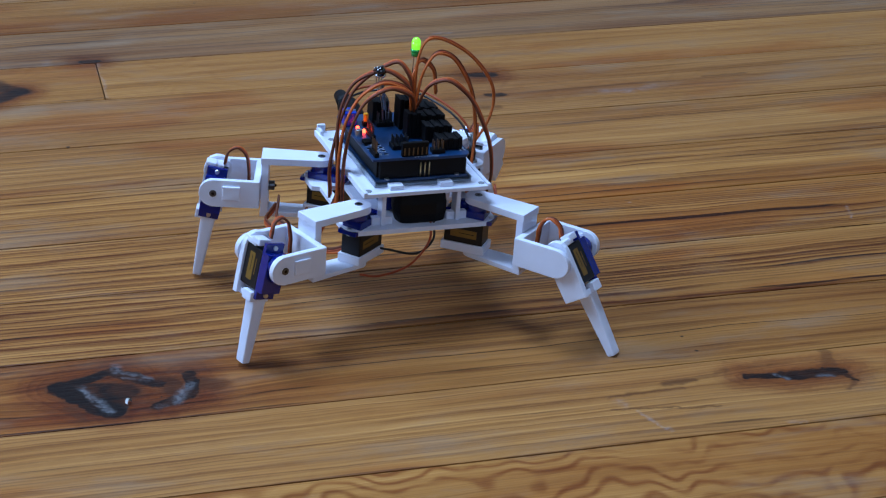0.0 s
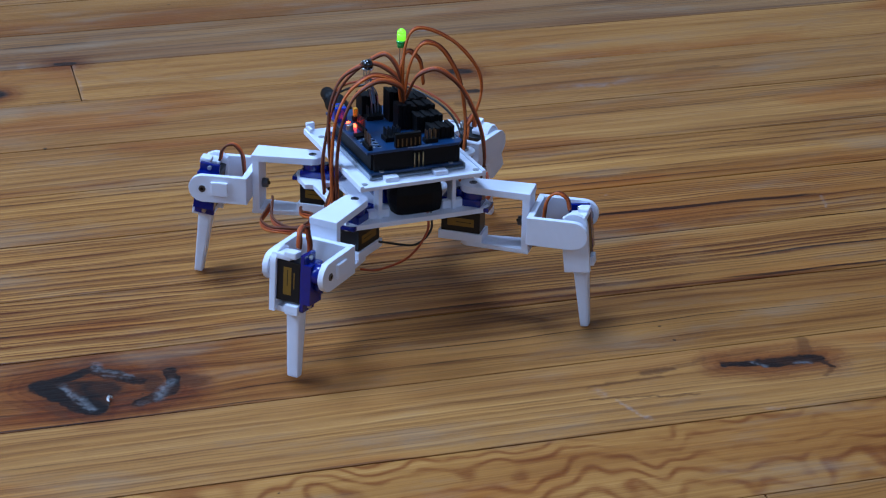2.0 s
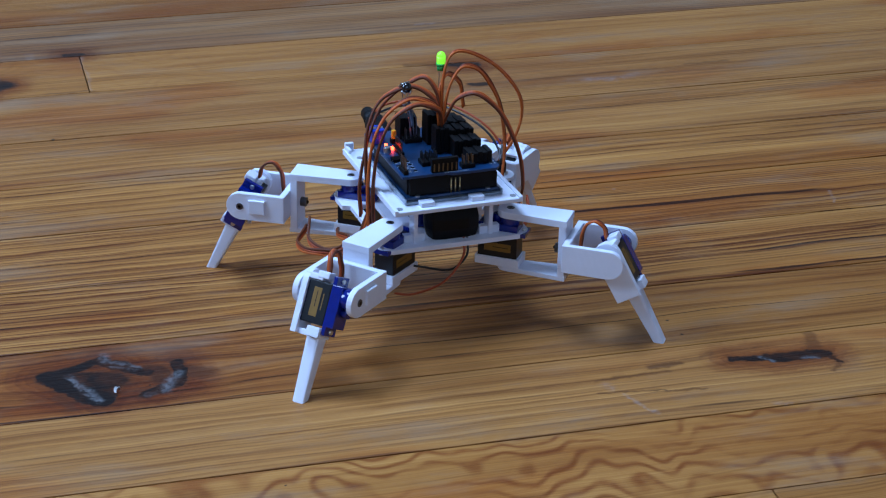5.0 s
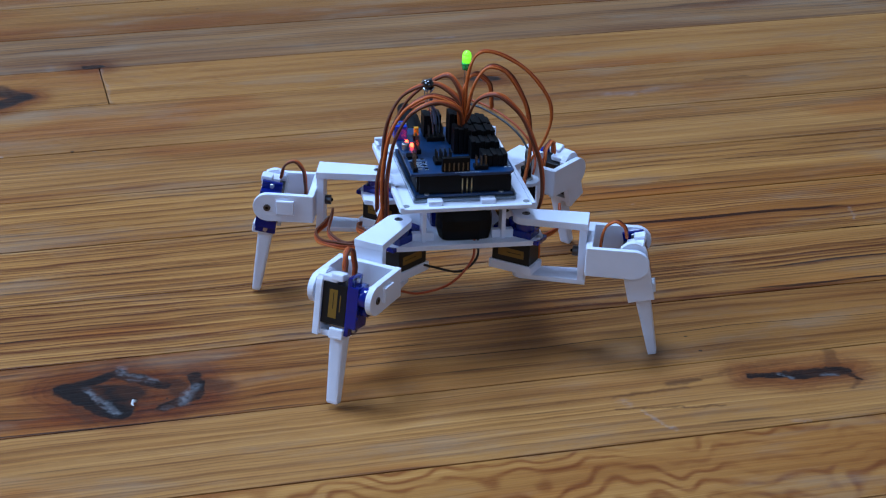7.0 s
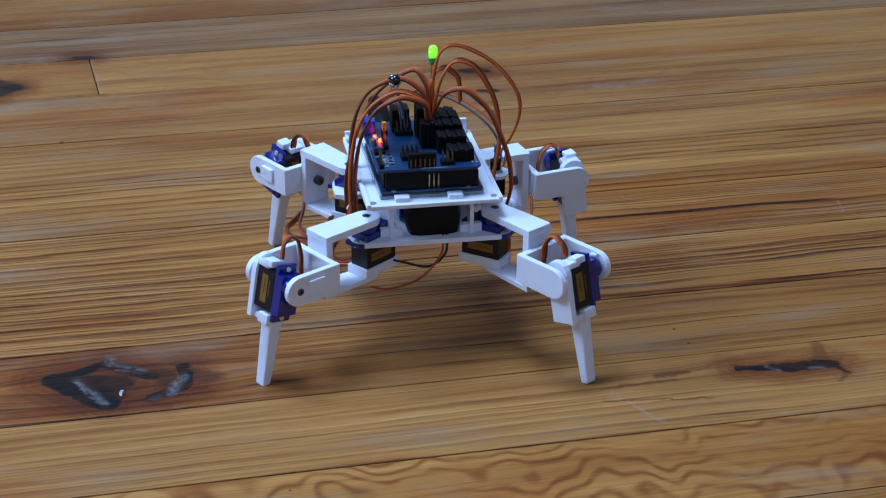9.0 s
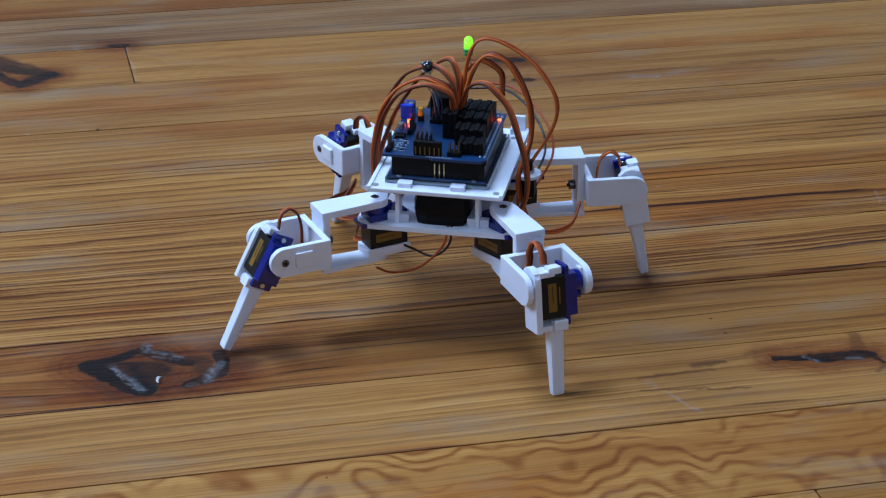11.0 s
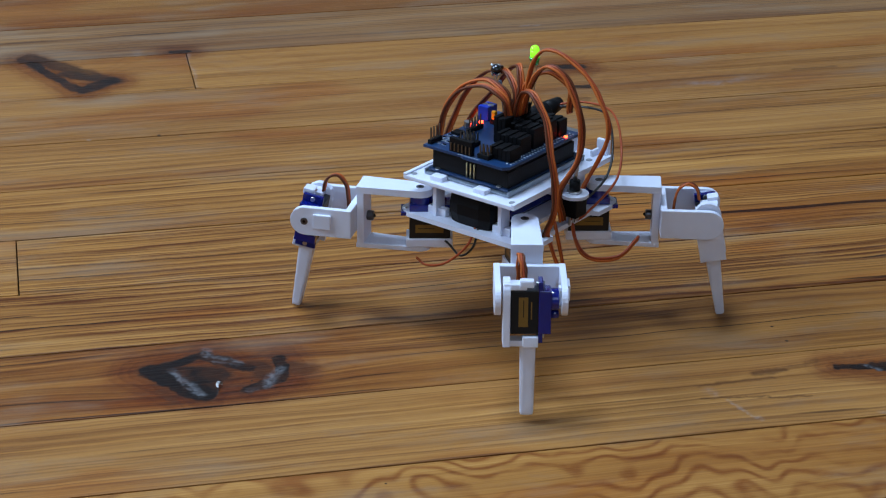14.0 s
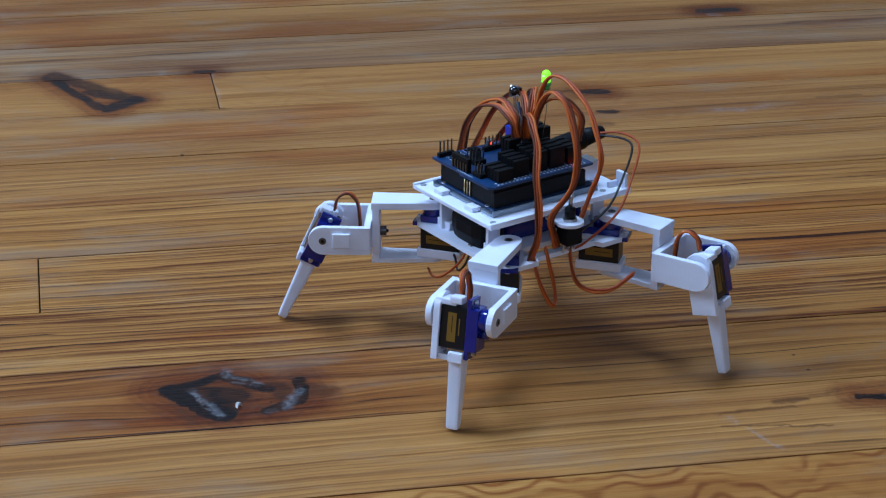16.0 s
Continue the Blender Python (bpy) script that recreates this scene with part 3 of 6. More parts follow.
cyl(bm, mm(-27, -4, 27.7), mm(-27, -4, 31.5), 0.0021, 3, 14, bevel=0.0003)
part("servo_shield", bm, [PCB, PALE, BLACK, STEEL], robot, "blue servo shield with white print")


PINS = {}


def pin(parent, x, y, z, length, across=False):
    """One square gold pin of a header."""
    key = (length, across)
    if key not in PINS:
        b2 = bmesh.new()
        if across:
            box(b2, *mm(-0.32, 0.32, -length, 0, -0.32, 0.32), 0, 0)
        else:
            box(b2, *mm(-0.32, 0.32, -0.32, 0.32, 0, length), 0, 0)
        PINS[key] = mesh_of(b2, "pin", [HEADER_PIN])
    ob = new("pin", PINS[key])
    ob.parent, ob.location = parent, mm(x, y, z)


def pin_header(x, y, nx, ny, tall, base=2.5, right=False):
    b2 = bmesh.new()
    box(b2, *mm(x, x + 2.54 * nx, y, y + 2.54 * ny, 27.8, 27.8 + base), 0, 0.0003)
    head = part("pin_header", b2, [BLACK], robot)
    for i in range(nx):
        for j in range(ny):
            px, py = x + 1.27 + 2.54 * i, y + 1.27 + 2.54 * j
            if right:
                pin(head, px, y - 0.2, 28.6, base * 0.55)
            else:
                pin(head, px, py, 27.6 + base, tall)
    return head


pin_header(-13, -39, 6, 1, 0.3, 8, right=True)
pin_header(5, -38, 3, 2, 5)
pin_header(-28.5, -38, 1, 4, 7)
pin_header(-22, -12, 1, 5, 6)
pin_header(-15, -29, 4, 3, 5)
pin_header(-13, 6, 4, 3, 6)


def plug_block(x0, x1, y0, y1, z1):
    n = max(1, int((x1 - x0) / 2.6))
    w = (x1 - x0) / n
    for i in range(n):
        b2 = bmesh.new()
        box(b2, *mm(x0 + w * i + 0.08, x0 + w * (i + 1) - 0.08, y0, y1, 28.2, z1 - (i % 2) * 0.6), 0, 0.0004)
        part("connector", b2, [BLACK], robot)


for a in ((-2, 6, -14, -6, 43), (6, 22, -22, -12, 38), (6, 22, -10, 0, 40), (6, 22, 2, 12, 40), (-2, 6, 0, 10, 46), (10, 24, -34, -24, 35), (-14, -4, 12, 22, 41), (6, 22, 14, 22, 38)):
    plug_block(*a)

bm = bmesh.new()
box(bm, *mm(-30.5, -23.5, 10, 19, 27.8, 36.0), 0, 0.0006)
for x in (-29, -25):
    cyl(bm, mm(x, 14.5, 35.5), mm(x, 14.5, 36.2), 0.0017, 1, 12)
part("screw_terminal", bm, [plain("terminal_blue", (0.012, 0.05, 0.50), 0.3), STEEL], robot, "blue two-way screw terminal")
bm = bmesh.new()
box(bm, *mm(-20.0, -17.4, 8.2, 10.8, 30.5, 35.5), 0, 0.0006)
box(bm, *mm(-20.4, -17.0, 7.8, 11.2, 27.8, 30.5), 1, 0.0004)
part("jumper_cap", bm, [ORANGE_CAP, BLACK], robot, "orange jumper cap")
bm = bmesh.new()
box(bm, *mm(-23.5, -20.8, -1.4, 1.2, 27.8, 29.6), 0, 0.0004)
box(bm, *mm(-25.5, -23.8, 4.4, 6.2, 27.8, 29.6), 0, 0.0004)
part("power_led", bm, [LED_RED], robot, "glowing red power light")
bm = bmesh.new()
box(bm, *mm(23.5, 25.4, 16.4, 18.0, 27.8, 28.8), 0, 0.0003)
part("status_led", bm, [LED_RED], robot, "glowing red status light")

# green lamp on two long leads
bm = bmesh.new()
cyl(bm, mm(8.3, 8.4, 71.5), mm(8.3, 8.4, 73), 0.0029, 1, 20)
cyl(bm, mm(8.3, 8.4, 73), mm(8.3, 8.4, 77.2), 0.0025, 0, 20)
bmesh.ops.create_uvsphere(bm, u_segments=20, v_segments=12, radius=0.0025, matrix=Matrix.Translation(mm(8.3, 8.4, 77.2)))
cyl(bm, mm(8.3, 8.4, 69), mm(8.3, 8.4, 72.2), 0.0025, 1, 20)
for f in bm.faces:
    if f.calc_center_median().z > 0.0765:
        f.material_index, f.smooth = 0, True
part("green_led", bm, [LED_GREEN, LED_BASE], robot, "lit green indicator light")
bm = bmesh.new()
tube(bm, smooth_line([mm(2, 5, 30), mm(4, 6, 45), mm(7, 8, 60), mm(7.2, 8.4, 70)]), 0.00028, 0)
tube(bm, smooth_line([mm(4, 8, 30), mm(7, 9, 48), mm(9.2, 8.6, 60), mm(9.4, 8.4, 70)]), 0.00028, 0)
part("lamp_lead", bm, [STEEL], robot)

# infrared receiver: a glossy dark bead in bent metal
GLOSS = plain("glossy_black_epoxy", (0.006, 0.005, 0.007), 0.08, coat=0.8)
bm = bmesh.new()
for f in bmesh.ops.create_uvsphere(bm, u_segments=18, v_segments=12, radius=0.0031, matrix=Matrix.Translation(mm(-13.6, 3.4, 62.4)))["verts"]:
    for q in f.link_faces:
        q.smooth = True
box(bm, *mm(-16.4, -11.0, 4.6, 7.2, 59.6, 64.4), 0, 0.0009)
for a0, a1 in (((-16.6, 4.4, 64.2), (-11.6, 4.2, 65.4)), ((-16.8, 3.6, 60.6), (-14.6, 1.6, 59.4)), ((-12.4, 1.6, 59.4), (-10.6, 3.6, 61.0)), ((-17.0, 5.6, 62.6), (-16.6, 3.2, 64.8))):
    cyl(bm, mm(*a0), mm(*a1), 0.0006, 1, 8)
part("infrared_receiver", bm, [GLOSS, STEEL], robot, "glossy black infrared receiver in bent metal")
bm = bmesh.new()
for j in range(3):
    x = -15.6 + 2 * j
    tube(bm, smooth_line([mm(x + 6, 6 + j, 32), mm(x + 4.4, 6, 44), mm(x + 0.6 - 0.8 * j, 4.4, 53), mm(x, 5, 60.4)]), 0.00035, 0)
part("receiver_lead", bm, [STEEL], robot)
bm = bmesh.new()
tube(bm, smooth_line([mm(-8.4, 7, 38), mm(-9.4, 6.4, 44), mm(-11.0, 5.6, 51), mm(-12.4, 5.2, 56)]), 0.0010, 0)
part("lead_sleeve", bm, [plain("blue_grey_sleeve", (0.16, 0.22, 0.32), 0.4)], robot, "blue-grey insulating sleeve")

# toggle switch on its bracket
bm = bmesh.new()
cyl(bm, mm(43, 0, 3.4), mm(43, 0, 5.6), 0.0078, 0, 28, bevel=0.0004)
box(bm, *mm(30, 43, -7, 7, 3.4, 5.6), 0, 0.0004)
part("switch_bracket", bm, [WHITE], robot)
bm = bmesh.new()
box(bm, *mm(38.2, 47.8, -5.2, 5.2, -7.5, 3.3), 0, 0.0006)
cyl(bm, mm(43, 0, 5.4), mm(43, 0, 7.2), 0.0042, 1, 6)
cyl(bm, mm(43, 0, 7.0), mm(43, 0, 12.5), 0.003, 0, 18)
cyl(bm, mm(43, 0, 12), mm(43.5, 0, 23), 0.0011, 1, 12, 0.0016)
for j in range(3):
    box(bm, *mm(42.5, 43.5, -4.6 + 4 * j, -3.4 + 4 * j, -12.4, -8), 1, 0.0001)
part("toggle_switch", bm, [BLACK, STEEL], robot, "black toggle switch with a steel lever")

# hip servos and their holders
for sx in (-1, 1):
    for sy in (-1, 1):
        bm = bmesh.new()
        place = Matrix.Translation((sx * S_COX, sy * S_COX, -0.0085)) @ Matrix.Rotation(math.atan2(-sy * 0.8, -sx), 4, "Z")
        servo_body(bm, place, False)
        servo = part("hip_servo", bm, SERVO_MATS, robot, "dark blue hip servo with a black and gold label")
        for s in (-1, 1):
            bm = bmesh.new()
            box(bm, *mm(-2.5, 13, *sorted((s * 6.05, s * 6.2)), -16.6, -11.8), 0, 0)
            box(bm, *mm(-1, 8, *sorted((s * 6.15, s * 6.24)), -14.3, -13.9), 1, 0)
            bmesh.ops.transform(bm, matrix=place, verts=bm.verts)
            part("label", bm, [GOLD, STICKER], servo, "gold printed label")
        bm = bmesh.new()
        box(bm, *mm(-7.6, 18.2, -7.2, 7.2, -25.1, -20.0), 0, 0.0006)
        bmesh.ops.transform(bm, matrix=place, verts=bm.verts)
        part("servo_holder", bm, [WHITE], robot)

# legs: x points away from the hip shaft, z up, the hip screw at the origin
bm = bmesh.new()
prism(bm, arc(0, 0, 0.0072, 90, 270, 14) + [(0.0345, -0.0085), (0.0345, 0.0085)], -0.0042, 0, 0)
box(bm, *mm(30.0, 34.2, -8.3, 8.3, -36.4, -0.3), 0, 0.0005)
prism(bm, arc(0, 0, 0.0062, 90, 270, 12) + [(0.0345, -0.0085), (0.0345, 0.0085)], -0.0366, -0.0338, 0)
LEG_MESH = mesh_of(bm, "leg", [WHITE])

bm = bmesh.new()
arm = [(-0.0264, -0.0082), (0, -0.0082)] + arc(0, 0, 0.0082, -90, 90, 14) + [(-0.0264, 0.0082)]
up = Matrix.Translation((R_KNEE, 0, Z_KNEE)) @ Matrix.Rotation(radians(90), 4, "X")
prism(bm, arm, -0.0200, -0.0166, 0, up)
prism(bm, arm, 0.0140, 0.0174, 0, up)
box(bm, *mm(34.3, 38.0, -17.1, 19.7, -26.6, -10.7), 0, 0.0005)
box(bm, *mm(45.5, 55.5, 19.5, 21.6, -22.4, -13.8), 0, 0.0006)
THIGH_MESH = mesh_of(bm, "thigh", [WHITE])


def screw_mesh(a, b, r):
    b2 = bmesh.new()
    a, b = Vector(a), Vector(b)
    cyl(b2, a, b, r, 0, 16, bevel=0.0003)
    tip = b + (b - a).normalized() * 0.00005
    cyl(b2, b, tip, r * 0.45, 1, 6)
    return mesh_of(b2, "screw", [DARKSTEEL, BLACK])


SCREWS = [screw_mesh(mm(0, 0, -0.6), mm(0, 0, 0.3), 0.0023),
          screw_mesh(mm(R_KNEE * 1000, 19.5, Z_KNEE * 1000), mm(R_KNEE * 1000, 20.5, Z_KNEE * 1000), 0.0021),
          screw_mesh(mm(30.4, 0, -20), mm(26.5, 0, -20), 0.0028)]

# shin: the knee shaft at the origin, pointing down
bm = bmesh.new()
prism(bm, [(-0.0072, -0.0235), (0.0072, -0.0235), (0.0076, 0.004)] + arc(0, 0.004, 0.0076, 0, 180, 10)[1:], 0.0093, 0.0130, 0,
      Matrix.Rotation(radians(90), 4, "X"))
box(bm, *mm(-3.2, 6.6, -9.5, -1.0, 6.2, 9.4), 0, 0.0006)
box(bm, *mm(1.0, 7.4, -4.6, 2.6, 7.6, 11.4), 0, 0.0008)
box(bm, *mm(-6.2, 6.2, -12.8, -9.2, 5.0, 9.4), 0, 0.0006)
box(bm, *mm(-4.6, 5.0, -9.6, 4.8, -23.8, -20.6), 0, 0.0005)
box(bm, *mm(3.0, 7.8, -3.0, 5.0, -23.6, -18.0), 0, 0.0006)
v0 = set(bm.verts)
box(bm, -0.0044, 0.0044, -0.0041, 0.0041, -L_SHIN, -0.0215, 0, 0.0017)
for v in bm.verts:
    if v not in v0:
        k = min(1, max(0, (-v.co.z - 0.0215) / (L_SHIN - 0.0215)))
        v.co.x *= 1 - 0.45 * k
        v.co.y *= 1 - 0.15 * k
SHIN_MESH = mesh_of(bm, "shin", [WHITE])

bm = bmesh.new()
servo_body(bm, Matrix(((0, 1, 0, 0), (0, 0, 1, 0.0115), (1, 0, 0, 0), (0, 0, 0, 1))) @ Matrix.Rotation(math.pi, 4, "Z"))
box(bm, *mm(-2.6, 2.6, 15.2, 16.6, -3, 7), 4, 0.0006)
SERVO_MESH = mesh_of(bm, "knee_servo", SERVO_MATS + [WHITE])

bm = bmesh.new()
ribbon(bm, [mm(42, -4, -24), mm(42, -4, -12), mm(44, -4, -3), mm(49, -4, 0.8), mm(54, -3, -2), mm(56, -2, -9)], (0.2, 1, 0), r=0.0007)
LEAD_MESH = mesh_of(bm, "knee_lead", [WIRE_O, WIRE_R, WIRE_B])

legs = {}
for key, sx, sy in (("fl", -1, -1), ("fr", 1, -1), ("bl", -1, 1), ("br", 1, 1)):
    leg = new("leg", LEG_MESH)
    leg.parent = robot
    shin, servo, lead = new("shin", SHIN_MESH), new("knee_servo", SERVO_MESH), new("knee_lead", LEAD_MESH)
    thigh = new("thigh", THIGH_MESH)
    for o in (shin, servo, lead, thigh, *[new("screw", q) for q in SCREWS]):
        o.parent = leg
    tagged(servo, "blue knee servo with a black and gold label")
    tagged(lead, "orange and brown servo lead")
    legs[key] = (leg, shin, servo)

# servo leads over the boards
CABLES = [
    [(4, -8, 42), (1, -9, 52), (-12, -10, 57), (-27, -13, 51), (-36, -15, 34), (-39, -16, 12), (-38, -14, -10)],
    [(3, -6, 42), (0, -6, 54), (-14, -5, 59), (-29, -8, 52), (-38, -11, 36), (-41, -13, 12), (-40, -12, -12)],
    [(4, -4, 42), (2, 0, 55), (-10, 6, 62), (-27, 8, 55), (-37, 2, 38), (-40, -8, 14), (-38, -10, -10)],
    [(7, 0, 42), (11, 2, 60), (19, 4, 71), (30, 5, 68), (41, 4, 51), (45, 1, 28), (40, -10, 8), (40, -6, -10)],
    [(6, -4, 42), (12, -8, 57), (22, -13, 61), (34, -17, 51), (43, -23, 31), (47, -24, 8), (42, -25, -12)],
    [(7, 2, 42), (8, 4, 64), (13, 7, 77), (23, 10, 78), (40, 11, 69), (53, 9, 55), (58, 8, 41), (54, 6, 26), (44, 8, 8), (38, 8, -8)],
    [(4, -2, 44), (4, 2, 58), (-2, 8, 66), (-14, 14, 58), (-24, 18, 46), (-34, 10, 30), (-41, 2, 8), (-42, -4, -8)],
    [(5, 0, 44), (6, 4, 58), (14, 14, 64), (24, 20, 56), (26, 18, 42)],
]
for i, c in enumerate(CABLES):
    bm = bmesh.new()
    ribbon(bm, [mm(*q) for q in c], (0.5, 0.8, 0.25), ks=(0, 1) if i == 5 else (0, 1, 2) if i % 2 else (2, 1, 0))
    part("servo_cable", bm, [WIRE_O, WIRE_R, WIRE_B], robot, "orange, red and brown ribbon lead")
LOOSE = [
    ([(-15, 62, 25), (0, 70, 28), (25, 62, 30), (46, 40, 22), (54, 24, 8), (46, 10, -8), (43, 4, -12)], 0),
    ([(-15, 62, 24), (2, 68, 26), (24, 58, 29), (43, 36, 22), (50, 20, 10), (44, 4, -4), (43, 0, -12)], 1),
    ([(6, -40, -12), (4, -45, -22), (-8, -48, -34), (-24, -44, -41), (-34, -40, -41)], 0),
    ([(8, -40, -12), (7, -43, -22), (-2, -42, -30), (-16, -34, -30), (-30, -28, -28)], 1),
]
for c, k in LOOSE:
    bm = bmesh.new()
    tube(bm, smooth_line([mm(*q) for q in c]), 0.0007, 0)
    part("power_wire", bm, [(WIRE_R, WIRE_K)[k]], robot, ("thin red power wire", "thin black power wire")[k])
LOW = [
    [(-64, 30, -27), (-74, 14, -29), (-68, -2, -28), (-52, -9, -26), (-44, -12, -14), (-40, -13, 0)],
    [(-62, 30, -22), (-66, 16, -30), (-56, 2, -31), (-48, 0, -24), (-50, 14, -26), (-46, 26, -29)],
    [(-40, -30, -29), (-50, -22, -33), (-51, -12, -30), (-45, -9, -20), (-40, -10, -4)],
    [(70, 24, -22), (66, 10, -30), (52, 2, -31), (43, 2, -22), (38, 4, -4)],
    [(42, -24, -10), (47, -22, -26), (48, -14, -40), (43, -9, -34), (40, -14, -8)],
]
for i, c in enumerate(LOW):
    bm = bmesh.new()
    ribbon(bm, [mm(*q) for q in c], (0.1, 0.2, 1), ks=(0, 1) if i > 2 else (0, 1, 2))
    part("servo_cable", bm, [WIRE_O, WIRE_R, WIRE_B], robot, "orange, red and brown ribbon lead")

# a curled flake of pale paint lying in the big knot
bm = bmesh.new()
rows = []
for i in range(9):
    a0 = radians(-30 + 32 * i)
    rows.append([bm.verts.new(mm(2.1 * math.cos(a0) * (1 - 0.03 * i), w * (1.1 - 0.05 * i), 2.0 + 1.7 * math.sin(a0))) for w in (-1, 1)])
for p, q in zip(rows, rows[1:]):
    bm.faces.new((p[0], p[1], q[1], q[0])).smooth = True
bmesh.ops.solidify(bm, geom=bm.faces[:], thickness=0.0003)
flake = tagged(new("paint_flake", mesh_of(bm, "paint_flake", [TRIM])), "small curled white paint flake on the floorboards", "flake")
flake.matrix_basis = pose(-0.1498, -0.1094, 0.0, 0, 0, 65)
low = min((flake.matrix_basis @ v.co).z for v in flake.data.vertices)
flake.matrix_basis = pose(-0.1498, -0.1094, -low, 0, 0, 65)

# ---- floorboards, last ----
ux, uy = math.cos(PLANK_TURN), math.sin(PLANK_TURN)
# butt joints and looks of the boards that show best: joints along, tone, ring contrast, flat-sawn share, greyness of
# wear and painted sheen
BOARDS = {
    -0.3166: ((0.130, 1.3), 0.55, 0.7, 0.3, 0.0), -0.2414: ((-0.6, 1.2), 0.62, 0.80, 0.97, 0.0), -0.1663: ((-0.9, 0.9), 0.62, 0.75, 0.10, 0.05),
    -0.0912: ((-0.8, 1.0), 0.50, 0.9, 0.0, 0.0), -0.0161: ((-1.1, 0.8), 0.60, 1.35, 0.0, 0.0), 0.059: ((-0.273, 1.0), 0.66, 1.1, 0.0, 0.0),
    0.1341: ((-0.9, 0.7), 0.64, 0.9, 0.0, 0.0), 0.2092: ((-0.6, 1.1), 0.56, 0.75, 0.1, 0.05), 0.286: ((-1.2, 0.6), 0.50, 0.62, 0.25, 0.08),
    0.371: ((-0.140, 0.95), 0.50, 0.42, 0.45, 0.05), 0.447: ((-0.7, 0.8), 0.34, 1.0, 0.0, 0.26), 0.523: ((-0.5, 0.9), 0.38, 0.5, 0.1, 0.05),
}


def plank_mesh(length, width):
    b2 = bmesh.new()
    box(b2, -length / 2, length / 2, -width / 2, width / 2, -0.016, 0.0, 0, 0.0007)
    return mesh_of(b2, "plank", [WOOD])


edges = [-3.171 + 0.0751 * i for i in range(35)] + SEAMS + [0.826 + 0.0755 * i for i in range(30)]
for a, c in zip(edges, edges[1:]):
    joints, shade, contrast, flat, grey = BOARDS.get(a, ((-2.2 + 0.6 + 1.2 * rng.random(), 0.7 + 1.0 * rng.random()), 0.42 + 0.18 * rng.random(), 0.5 + 0.4 * rng.random(), 0.3 * rng.random(), 0.15 * rng.random()))
    v = (a + c) / 2
    lo = max((-2.06 + v * uy) / ux, (-2.36 - v * ux) / uy)
    hi = min((2.06 + v * uy) / ux, (2.06 - v * ux) / uy)
    if hi - lo < 0.2:
        continue
    ends = [lo] + [j for j in joints if lo + 0.1 < j < hi - 0.1] + [hi]
    for s, e in zip(ends, ends[1:]):
        ob = new("plank", plank_mesh(e - s - 0.0007, c - a - 0.0006 - 0.0008 * rng.random()))
        mid = (s + e) / 2
        ob.matrix_basis = pose(mid * ux - v * uy, mid * uy + v * ux, -0.0003 * rng.random(), 0, 0, math.degrees(PLANK_TURN))
        ob.color = (shade + 0.03 * rng.random(), contrast, flat, grey)
        ob.parent = floor


